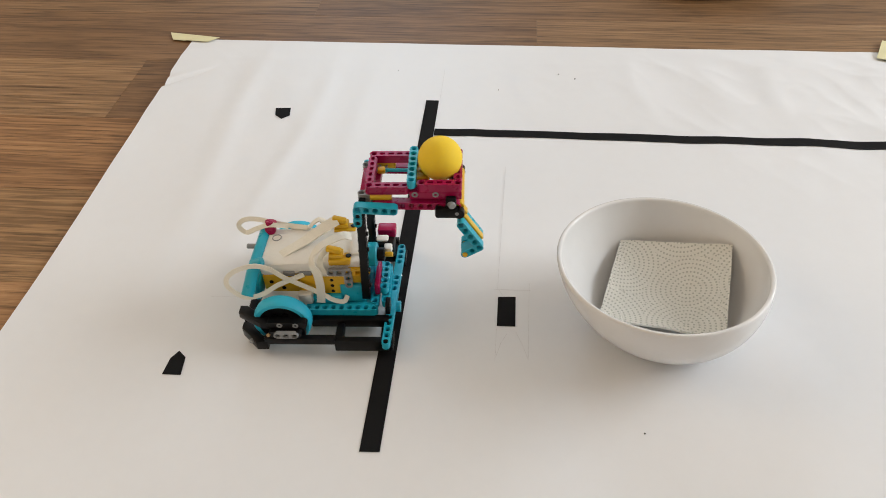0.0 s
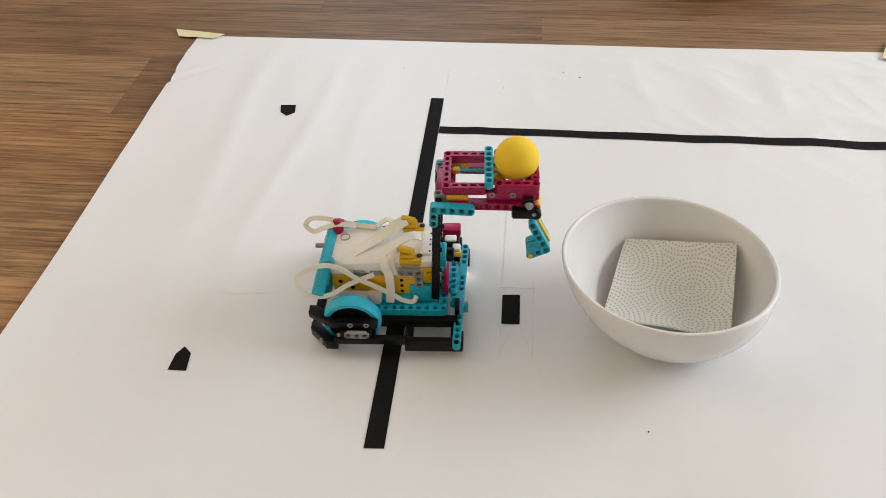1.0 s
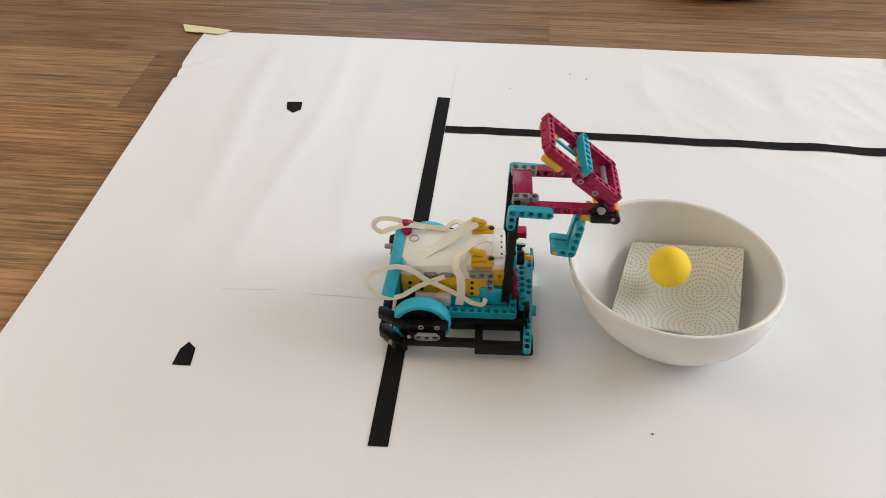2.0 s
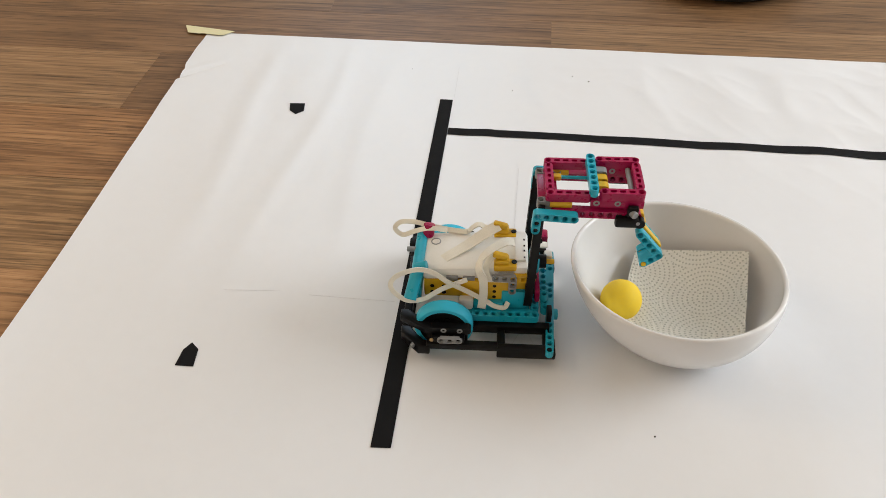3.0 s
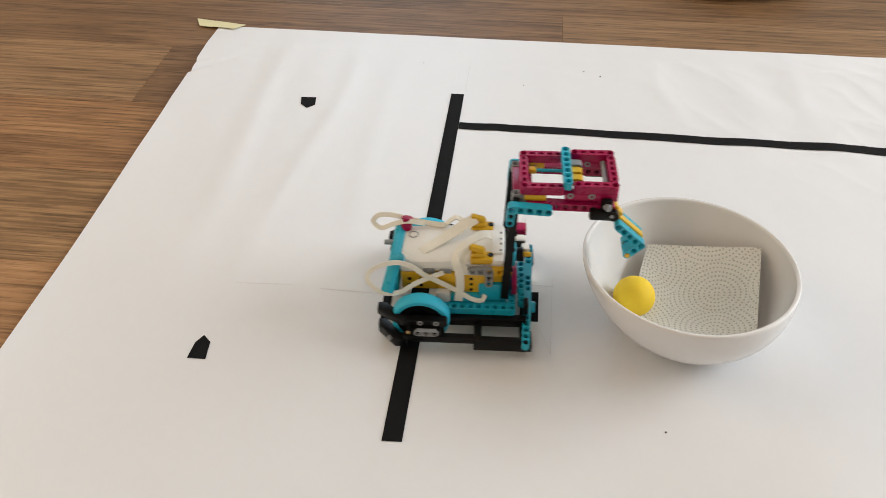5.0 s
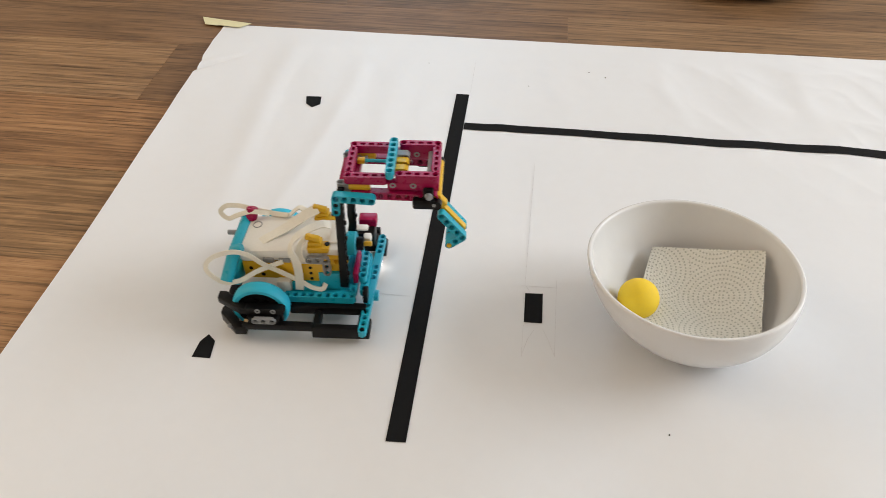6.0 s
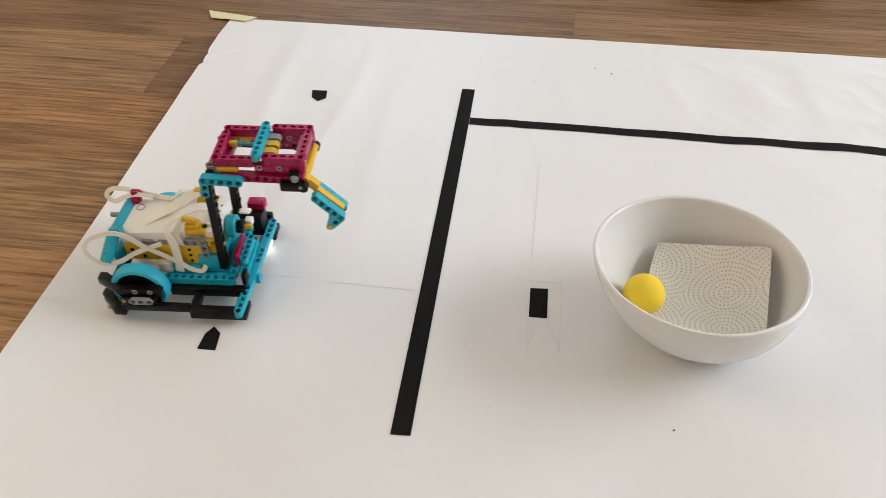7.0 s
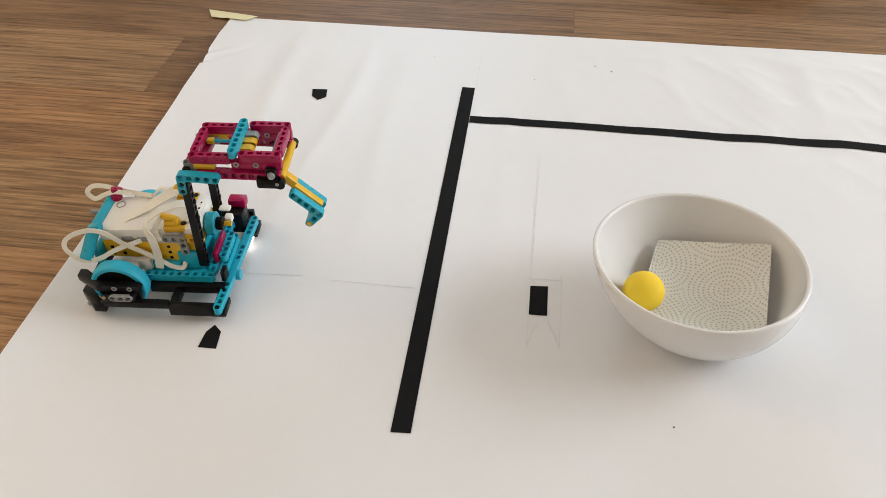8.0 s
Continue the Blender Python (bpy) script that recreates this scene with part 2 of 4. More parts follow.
def run(n, start=0, j=0):
    return [(start + k, j) for k in range(n)]


def at_u(x, y, z, rx=0, ry=0, rz=0):
    """Pose of a beam in brick pitches on its machine."""
    return Matrix.Scale(U, 4) @ pose(x, y, z, rx, ry, rz)


def add_ribbon(bm, points, width, thick, normal_hint, steps=10):
    """A flat cable along a smooth curve; the hints say which way its flat side faces."""
    pts = [Vector(p) for p in points]
    hints = [Vector(h) for h in normal_hint]
    rows = []
    for i in range(len(pts) - 1):
        p0, p1, p2, p3 = pts[max(i - 1, 0)], pts[i], pts[i + 1], pts[min(i + 2, len(pts) - 1)]
        for s in range(steps + (i == len(pts) - 2)):
            t = s / steps
            p = 0.5 * ((2 * p1) + (p2 - p0) * t + (2 * p0 - 5 * p1 + 4 * p2 - p3) * t * t + (3 * p1 - p0 - 3 * p2 + p3) * t ** 3)
            d = 0.5 * ((p2 - p0) + 2 * (2 * p0 - 5 * p1 + 4 * p2 - p3) * t + 3 * (3 * p1 - p0 - 3 * p2 + p3) * t * t)
            h = hints[i].lerp(hints[i + 1], t)
            d.normalize()
            side = d.cross(h).normalized()
            up = side.cross(d).normalized()
            rows.append([bm.verts.new(p + a * side * width / 2 + b * up * thick / 2) for a, b in ((-1, -1), (1, -1), (1, 1), (-1, 1))])
    for p, q in zip(rows, rows[1:]):
        for k in range(4):
            bm.faces.new((p[k], p[(k + 1) % 4], q[(k + 1) % 4], q[k]))
    bm.faces.new(rows[0])
    bm.faces.new(rows[-1])

# ---- the room ----
def wall_with_window(name, length, height, opening, m, label):
    """A wall along local x with one opening (x0, x1, z0, z1), 0.2 m thick."""
    x0, x1, z0, z1 = opening
    bm = bmesh.new()
    for lo, hi in (((0, 0, 0), (x0, 0.2, height)), ((x1, 0, 0), (length, 0.2, height)), ((x0, 0, 0), (x1, 0.2, z0)), ((x0, 0, z1), (x1, 0.2, height))):
        add_box(bm, lo, hi)
    wall = tagged(part(name, bm, WALL), label, "wall", kind="structure")
    wall.matrix_basis = m
    return wall


def window(name, m, opening):
    x0, x1, z0, z1 = opening
    thing = tagged(empty(name, m), "unseen white framed window with two clear panes", "window", kind="structure")
    xm, t = (x0 + x1) / 2, 0.05
    for lo, hi in (((x0, 0.06, z0), (x0 + t, 0.12, z1)), ((x1 - t, 0.06, z0), (x1, 0.12, z1)), ((xm - t / 2, 0.06, z0 + t), (xm + t / 2, 0.12, z1 - t)),
                   ((x0 + t, 0.06, z0), (x1 - t, 0.12, z0 + t)), ((x0 + t, 0.06, z1 - t), (x1 - t, 0.12, z1))):
        bm = bmesh.new()
        add_box(bm, lo, hi, 0.004)
        part("window_frame", bm, FRAME, thing)
    for a, b in ((x0 + t, xm - t / 2), (xm + t / 2, x1 - t)):
        bm = bmesh.new()
        add_box(bm, (a, 0.087, z0 + t), (b, 0.093, z1 - t))
        pane = part("pane", bm, GLASS, thing)
        pane.visible_shadow = False


X0, X1, Y0, Y1, H = -2.2, 3.4, -2.4, 2.8, 2.6
EAST, NORTH, SOUTH = (2.30, 4.60, 0.75, 2.25), (1.2, 2.3, 0.85, 2.15), (0.2, 1.8, 0.75, 2.15)
wall_with_window("wall_east", Y1 - Y0, H, EAST, Matrix(((0, -1, 0, X1 + 0.2), (1, 0, 0, Y0), (0, 0, 1, 0), (0, 0, 0, 1))), "plain off-white painted wall with an unseen window")
window("window_1", Matrix(((0, -1, 0, X1 + 0.2), (1, 0, 0, Y0), (0, 0, 1, 0), (0, 0, 0, 1))), EAST)
wall_with_window("wall_north", X1 - X0, H, NORTH, pose(X0, Y1, 0), "plain off-white painted wall with an unseen window")
window("window_2", pose(X0, Y1, 0), NORTH)
# unseen south window, added only to house the warm fill lamp
wall_with_window("wall_south", X1 - X0, H, SOUTH, pose(X0, Y0 - 0.2, 0), "plain off-white painted wall with an unseen window")
window("window_3", pose(X0, Y0 - 0.2, 0), SOUTH)
# unseen west window, added to go with the left-floor fill
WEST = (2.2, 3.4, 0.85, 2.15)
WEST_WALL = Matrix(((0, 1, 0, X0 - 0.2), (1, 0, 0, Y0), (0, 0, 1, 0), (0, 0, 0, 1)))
wall_with_window("wall_west", Y1 - Y0, H, WEST, WEST_WALL, "plain off-white painted wall with an unseen window")
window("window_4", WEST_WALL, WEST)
bm = bmesh.new()
add_box(bm, (X0 - 0.2, Y0 - 0.2, H), (X1 + 0.2, Y1 + 0.2, H + 0.1))
tagged(part("ceiling", bm, WALL), "plain off-white painted ceiling", "ceiling", kind="structure")

FLOOR_Z = -0.0016
bm = bmesh.new()
add_box(bm, (X0 - 0.2, Y0 - 0.2, -0.06), (X1 + 0.2, Y1 + 0.2, -0.013))
floor = tagged(part("floor", bm, DARK), "brown oak laminate floor of long planks", "floor", kind="structure")


# ---- the paper sheet ----
PX0, PX1, PY0, PY1 = -0.387, 0.80, -0.20, 0.7465


def paper_height(x, y):
    """Gentle waves of the unrolled sheet, stronger towards its far right, flat where things stand."""
    far = min(max((y - 0.30) / 0.4, 0), 1)
    right = min(max((x - 0.05) / 0.5, 0), 1)
    left = min(max((-0.12 - x) / 0.2, 0), 1)
    amp = 0.0006 + 0.0044 * far * (0.45 + right) + 0.0030 * left * (0.4 + far)
    n = noise.noise(Vector((x * 7 + 3, y * 2.6, 0.3))) + 0.35 * noise.noise(Vector((x * 15, y * 9, 1.7)))
    crease = abs(noise.noise(Vector((x * 9 + y * 3, y * 8 - x * 2, 4.2)))) + 0.5 * abs(noise.noise(Vector((x * 19 + y * 8, y * 15 + x * 5, 8.1))))
    n += (0.25 + right) * (0.55 - 1.5 * crease)
    amp *= min(max((PY1 - y) / 0.06, 0.12), 1)
    h = amp * (0.5 + 0.5 * n)
    fold = (y - 0.603) - 0.9 * (x + 0.391)
    reach = max(0.0, 1 - (x + 0.391) / 0.07)
    h += 0.0026 * math.exp(-(fold / 0.009) ** 2) * reach - 0.0055 * math.exp(-((fold + 0.011) / 0.0035) ** 2) * reach
    if x < PX0 - 0.012 or y > PY1 + 0.004:
        return -0.0006
    edge = min(max(0.0, 1 - (x - PX0) / 0.075), 1.0) * min(max((PY1 - 0.012 - y) / 0.1, 0), 1)
    h += 0.0050 * edge * edge * (0.75 + 0.25 * math.sin(y * 17 + 1))
    for c, w, a in ((-0.262, 0.018, 0.0016), (-0.170, 0.014, 0.0013), (-0.085, 0.016, 0.0010), (0.075, 0.014, 0.0010)):
        h += a * math.exp(-((x - c - 0.05 * (y - 0.4) + 0.012 * math.sin(y * 9 + c * 40)) / w) ** 2) * min(max((y - 0.12) / 0.25, 0), 1) * min(max((PY1 - y) / 0.12, 0), 1)
    for c, w, a in ((0.143, 0.020, 0.0015), (0.300, 0.014, 0.0013), (0.400, 0.024, 0.0011), (0.487, 0.016, 0.0014), (0.590, 0.018, 0.0014)):
        h += a * math.exp(-((x - c + 0.12 * (y - 0.63) + 0.010 * math.sin(y * 23 + c * 40)) / w) ** 2) * min(max((y - 0.50) / 0.08, 0.2), 1) * min(max((PY1 - y) / 0.10, 0), 1)
    return max(h, 0.0)


def paper_sheet():
    bm = bmesh.new()
    nx, ny = 380, 310
    tops, lows = [], []
    for j in range(ny + 1):
        rt, rl = [], []
        for i in range(nx + 1):
            x, y = PX0 + (PX1 - PX0) * i / nx, PY0 + (PY1 - PY0) * j / ny
            if i == 0:
                x += 0.005 * max(0.0, 0.35 - y) / 0.35 + 0.0022 * noise.noise(Vector((0, y * 6, 5))) - 0.004 * max(0, (y - 0.56) / 0.19) + 0.0045 * math.exp(-((y - 0.612) / 0.013) ** 2) + 0.0032 * math.exp(-((y - 0.38) / 0.15) ** 2)
            if j == ny:
                y += 0.0015 * noise.noise(Vector((x * 7, 0, 2)))
            z = paper_height(x, y)
            rt.append(bm.verts.new((x, y, z)))
            rl.append(bm.verts.new((x, y, z - 0.0004)))
        tops.append(rt)
        lows.append(rl)
    for j in range(ny):
        for i in range(nx):
            bm.faces.new((tops[j][i], tops[j][i + 1], tops[j + 1][i + 1], tops[j + 1][i]))
            bm.faces.new((lows[j][i], lows[j + 1][i], lows[j + 1][i + 1], lows[j][i + 1]))
    rim = [(0, i) for i in range(nx)] + [(j, nx) for j in range(ny)] + [(ny, nx - i) for i in range(nx)] + [(ny - j, 0) for j in range(ny)]
    for (a, b), (c, d) in zip(rim, rim[1:] + rim[:1]):
        bm.faces.new((tops[a][b], lows[a][b], lows[c][d], tops[c][d]))
    return tagged(part("paper_sheet", bm, PAPER, smooth=60), "large white paper sheet, slightly wrinkled, lying on the floor", "paper")


def flat_piece(name, corners, mat, lift=0.0006, thick=0.0003, cells=1, waver=0.0):
    """A thin strip laid on the sheet; corners go round, and it follows the sheet's waves."""
    c = [Vector((x, y, 0)) for x, y in corners]
    bm = bmesh.new()
    if len(c) == 4:
        grid = []
        for k in range(cells + 1):
            a, b = c[0].lerp(c[1], k / cells), c[3].lerp(c[2], k / cells)
            a.y += waver * noise.noise(Vector((a.x * 8, 0.5, 9.1)))
            b.y += waver * noise.noise(Vector((b.x * 8, 0.9, 9.4)))
            row = []
            for p in (a, b):
                z = paper_height(p.x, p.y) + lift
                row += [bm.verts.new((p.x, p.y, z)), bm.verts.new((p.x, p.y, z - thick))]
            grid.append(row)
        for p, q in zip(grid, grid[1:]):
            for i, j in ((0, 2), (2, 3), (3, 1), (1, 0)):
                bm.faces.new((p[i], p[j], q[j], q[i]))
        bm.faces.new([grid[0][i] for i in (0, 2, 3, 1)])
        bm.faces.new([grid[-1][i] for i in (0, 2, 3, 1)])
    else:
        top = [bm.verts.new((p.x, p.y, paper_height(p.x, p.y) + lift)) for p in c]
        low = [bm.verts.new((p.x, p.y, paper_height(p.x, p.y) + lift - thick)) for p in c]
        bm.faces.new(top)
        bm.faces.new(low)
        for k in range(len(c)):
            n = (k + 1) % len(c)
            bm.faces.new((top[k], top[n], low[n], low[k]))
    return part(name, bm, mat, smooth=20)


paper_sheet()
tagged(flat_piece("tape_line", ((0, 0), (0, 0.5785), (0.0179, 0.5783), (0.0179, 0.0008)), TAPE, 0.0007, cells=60), "straight black tape line stuck on the white paper", "tape line")
tagged(flat_piece("tape_line", ((0.0185, 0.4922), (0.78, 0.4872), (0.78, 0.5035), (0.0185, 0.5082)), TAPE, 0.0009, cells=90, waver=0.0022), "long black tape line across the white paper", "tape line")
tagged(flat_piece("tape_mark", ((0.1135, 0.1965), (0.1318, 0.1978), (0.1322, 0.1562), (0.1138, 0.1558)), TAPE), "black rectangular tape mark on the white paper", "tape mark")
tagged(flat_piece("tape_mark", ((-0.1955, 0.1025), (-0.1865, 0.0945), (-0.1842, 0.0728), (-0.2024, 0.0727), (-0.2012, 0.0925)), TAPE), "black five-sided tape mark on the white paper", "tape mark", "arrow marks")
tagged(flat_piece("tape_mark", ((-0.2077, 0.5462), (-0.1866, 0.5472), (-0.1838, 0.5282), (-0.1935, 0.5195), (-0.2040, 0.5285)), TAPE), "black five-sided tape mark on the white paper", "tape mark", "arrow marks")
tagged(flat_piece("masking_tape_strip", ((-0.4235, 0.7420), (-0.3640, 0.7345), (-0.3500, 0.7520), (-0.4355, 0.7660)), MASKING, 0.0022, 0.0004, 12), "pale yellow masking tape holding the paper corner", "tape", "corner tapes")
tagged(flat_piece("masking_tape_strip", ((0.6495, 0.7175), (0.689, 0.700), (0.716, 0.768), (0.678, 0.781)), MASKING, 0.0036, 0.0004, 12), "pale yellow masking tape holding the paper edge", "tape", "corner tapes")


def pencil(a, b, w=0.00045):
    a, b = Vector(a), Vector(b)
    s = (b - a).normalized().orthogonal() * w / 2
    n = max(2, int((b - a).length / 0.02))
    tagged(flat_piece("pencil_line", (a - s, b - s, b + s, a + s), PENCIL, 0.0005, 0.0001, n), "thin faint pencil line on the white paper", "pencil line", "pencil lines")


for a, b in (((0.1151, 0.4258), (0.1127, 0.2073)), ((0.1091, 0.2073), (0.1471, 0.2082)), ((0.1457, 0.2191), (0.1453, 0.1137)), ((0.1135, 0.1521), (0.1135, 0.1097)),
             ((0.1141, 0.1148), (0.1184, 0.133)), ((0.1184, 0.133), (0.124, 0.1457)), ((0.1329, 0.1484), (0.1389, 0.134)), ((0.1389, 0.134), (0.1452, 0.1144)),
             ((0.0188, 0.6719), (0.0192, 0.5849)), ((-0.0958, 0.1786), (-0.0053, 0.1781)), ((-0.1865, 0.1775), (-0.1271, 0.1815)), ((0.1139, 0.2074), (0.1184, 0.1987))):
    pencil(a, b)
for x, y, r in ((0.2475, 0.0361, 0.0008), (0.2089, 0.6442, 0.0011), (0.1856, 0.6561, 0.0008), (0.10, 0.61, 0.0006), (-0.05, 0.66, 0.0005)):
    bm = bmesh.new()
    z = paper_height(x, y)
    add_tube(bm, (x, y, z), (x, y, z + 0.0007), r, 9)
    tagged(part("speck", bm, SPECK), "tiny dark speck on the white paper", "speck", "specks")


# ---- bowl, folded kitchen paper, ball ----
BX, BY, BH, BR = 0.2698, 0.1744, 0.080, 0.1000


def outer_radius(k):
    return 0.042 + (BR - 0.042) * (1 - (1 - k) ** 1.84) ** (1 / 1.84)


def bowl():
    outer = [(outer_radius(k / 28), BH * k / 28) for k in range(29)]
    wall = 0.0045
    rim = [(BR - 0.0006, BH + 0.0010), (BR - 0.0022, BH + 0.0016), (BR - 0.0038, BH + 0.0008)]
    inner = []
    for k in range(28, -1, -1):
        u = k / 28
        inner.append((max(outer_radius(u) - wall - 0.004 * (1 - u), 0.0), 0.007 + (BH - 0.0075) * u))
    prof = [(0, 0.0035), (0.032, 0.0035), (0.034, 0.0006), (0.0405, 0.0006)] + outer[1:] + rim + inner + [(0.02, 0.0062), (0, 0.006)]
    bm = bmesh.new()
    made = add_lathe(bm, prof, 112)
    for v in made:
        v.co.x += 0.0108 - 0.0127 * min(v.co.z / BH, 1)
        v.co.y += 0.0032 * (1 - min(v.co.z / BH, 1))
        v.co.z *= 1 + (-0.0108 * v.co.x - 0.0371 * v.co.y) / BH
    ob = tagged(part("bowl", bm, CERAMIC, smooth=50), "glossy white ceramic bowl standing on the paper", "bowl")
    ob.matrix_basis = pose(BX, BY, 0.0006)
    return ob


bowl()


def ball():
    bm = bmesh.new()
    bmesh.ops.create_uvsphere(bm, u_segments=48, v_segments=32, radius=0.020)
    return tagged(part("ball", bm, BALL, smooth=180), "small matt yellow ball", "ball")


the_ball = ball()


# stand-in for an unidentified dark object together with its shade on the floor
def floor_cushion():
    bm = bmesh.new()
    prof = [(0, 0.001), (0.10, 0.001), (0.14, 0.006), (0.155, 0.022), (0.15, 0.04), (0.12, 0.05), (0.05, 0.055), (0, 0.055)]
    add_lathe(bm, prof, 48)
    ob = tagged(part("floor_cushion", bm, DARK, smooth=180), "unidentified dark round shape on the wooden floor, its shade included", "cushion")
    ob.matrix_basis = pose(0.455, 1.070, FLOOR_Z)


floor_cushion()


def napkin_material():
    """White kitchen paper with small darker dots on rings, sunk in the relief, and an embossed weave."""
    m = bpy.data.materials.new("dotted_kitchen_paper")
    m.use_nodes = True
    nt = m.node_tree
    b = nt.nodes["Principled BSDF"]
    uv = nt.nodes.new("ShaderNodeUVMap")
    uv.uv_map = "sheet"

    def calc(op, a, c=0.0):
        n = nt.nodes.new("ShaderNodeMath")
        n.operation = op
        for k, v in enumerate((a, c)):
            if isinstance(v, (int, float)):
                n.inputs[k].default_value = v
            else:
                nt.links.new(v, n.inputs[k])
        return n.outputs[0]
    vor = nt.nodes.new("ShaderNodeTexVoronoi")
    vor.inputs["Scale"].default_value, vor.inputs["Randomness"].default_value = 1 / 0.074, 0.35
    nt.links.new(uv.outputs[0], vor.inputs["Vector"])
    sub, sep = nt.nodes.new("ShaderNodeVectorMath"), nt.nodes.new("ShaderNodeSeparateXYZ")
    sub.operation = "SUBTRACT"
    nt.links.new(uv.outputs[0], sub.inputs[0])
    nt.links.new(vor.outputs["Position"], sub.inputs[1])
    nt.links.new(sub.outputs[0], sep.inputs[0])
    x, y = sep.outputs[0], sep.outputs[1]
    r = calc("SQRT", calc("ADD", calc("MULTIPLY", x, x), calc("MULTIPLY", y, y)))
    ring = calc("DIVIDE", r, 0.0048)
    idx = calc("FLOOR", ring)
    fr = calc("SUBTRACT", calc("FRACT", ring), 0.5)
    ang = calc("ARCTAN2", y, x)
    turns = calc("FLOOR", calc("MULTIPLY", calc("ADD", idx, 0.5), 2 * math.pi * 1.35))
    fa = calc("SUBTRACT", calc("FRACT", calc("MULTIPLY", calc("DIVIDE", ang, 2 * math.pi), turns)), 0.5)
    d = calc("SQRT", calc("ADD", calc("MULTIPLY", fr, fr), calc("MULTIPLY", calc("MULTIPLY", fa, 0.75), calc("MULTIPLY", fa, 0.75))))
    dot = calc("LESS_THAN", d, 0.2)
    mix = nt.nodes.new("ShaderNodeMix")
    mix.data_type = "RGBA"
    mix.inputs["A"].default_value, mix.inputs["B"].default_value = (0.80, 0.79, 0.73, 1), (0.53, 0.53, 0.47, 1)
    nt.links.new(dot, mix.inputs["Factor"])
    nt.links.new(mix.outputs["Result"], b.inputs["Base Color"])
    b.inputs["Roughness"].default_value = 0.9
    weave, bp = nt.nodes.new("ShaderNodeTexVoronoi"), nt.nodes.new("ShaderNodeBump")
    weave.inputs["Scale"].default_value, weave.inputs["Randomness"].default_value = 700, 0.3
    nt.links.new(uv.outputs[0], weave.inputs["Vector"])
    h = calc("SUBTRACT", weave.outputs["Distance"], calc("MULTIPLY", dot, 0.6))
    bp.inputs["Strength"].default_value, bp.inputs["Distance"].default_value = 0.8, 0.001
    nt.links.new(h, bp.inputs["Height"])
    nt.links.new(bp.outputs[0], b.inputs["Normal"])
    return m


def napkin():
    """Folded square of kitchen paper leaning across the inside of the bowl."""
    a, b = Vector((0.2385, 0.2485, 0.0405)), Vector((0.3445, 0.2265, 0.0585))
    d, c = Vector((0.2105, 0.1470, 0.0300)), Vector((0.3270, 0.1260, 0.0300))
    n = 28
    bm = bmesh.new()
    layer = bm.loops.layers.uv.new("sheet")
    tops, lows = [], []
    for j in range(n + 1):
        rt, rl = [], []
        for i in range(n + 1):
            u, v = i / n, j / n
            p = a.lerp(b, u).lerp(d.lerp(c, u), v)
            sag = 16 * u * (1 - u) * v * (1 - v)
            p.z += -0.012 * sag + 0.0012 * noise.noise(Vector((u * 4, v * 4, 3)))
            p.y += 0.0012 * noise.noise(Vector((u * 5, 7, v * 2)))
            rt.append(bm.verts.new(p))
            edge = 0.7 if i in (0, n) or j in (0, n) else 1.0
            rl.append(bm.verts.new(p - Vector((0, 0, 0.0032 * edge))))
        tops.append(rt)
        lows.append(rl)
    for rows, flip in ((tops, False), (lows, True)):
        for j in range(n):
            for i in range(n):
                f = bm.faces.new((rows[j][i], rows[j + 1][i], rows[j + 1][i + 1], rows[j][i + 1]))
                for loop, (ii, jj) in zip(f.loops, ((i, j), (i, j + 1), (i + 1, j + 1), (i + 1, j))):
                    loop[layer].uv = (0.115 * ii / n + 0.012, 0.115 * jj / n - 0.028)
    rim = [(0, i) for i in range(n)] + [(j, n) for j in range(n)] + [(n, n - i) for i in range(n)] + [(n - j, 0) for j in range(n)]
    for (p, q), (r, s) in zip(rim, rim[1:] + rim[:1]):
        bm.faces.new((tops[p][q], lows[p][q], lows[r][s], tops[r][s]))
    return tagged(part("paper_napkin", bm, napkin_material()), "folded white dotted kitchen paper lying in the bowl", "napkin")


the_napkin = napkin()

# ---- the robot; pitches of 8 mm, x forward, y to its left, origin on the paper ----
robot = tagged(empty("wheeled_robot"), "small wheeled building-brick robot in cyan, magenta, yellow and black", "robot")
YC = 2.7  # middle of the machine
HINGE = (8.7, 3.0, 19.9)


def mesh_of(fill):
    bm = bmesh.new()
    fill(bm)
    return bm


def beam(name, cells, m, mat, parent, label="", thick=0.96, plain=(), slots=()):
    bm = bmesh.new()
    add_beam(bm, cells, m, thick, plain, slots)
    return part(name, bm, mat, parent, label, 35)


def block(name, lo, hi, mat, parent, bevel=0.12, label="", m=None):
    bm = bmesh.new()
    add_box(bm, [c * U for c in lo], [c * U for c in hi], bevel * U, m)
    return part(name, bm, mat, parent, label)


def rod(name, a, b, r, mat, parent, label="", inner=0.0, bevel=0.06):
    bm = bmesh.new()
    add_tube(bm, [c * U for c in a], [c * U for c in b], r * U, 20, inner * U, 0 if inner else bevel * U)
    return part(name, bm, mat, parent, label)


def side_y(y, side):
    """Mirrors a cross-wise place to the far side of the machine."""
    return y if side < 0 else 2 * YC - y


def span(lo, hi, side):
    """Mirrors a box across the machine."""
    a, b = side_y(lo[1], side), side_y(hi[1], side)
    return (lo[0], min(a, b), lo[2]), (hi[0], max(a, b), hi[2])


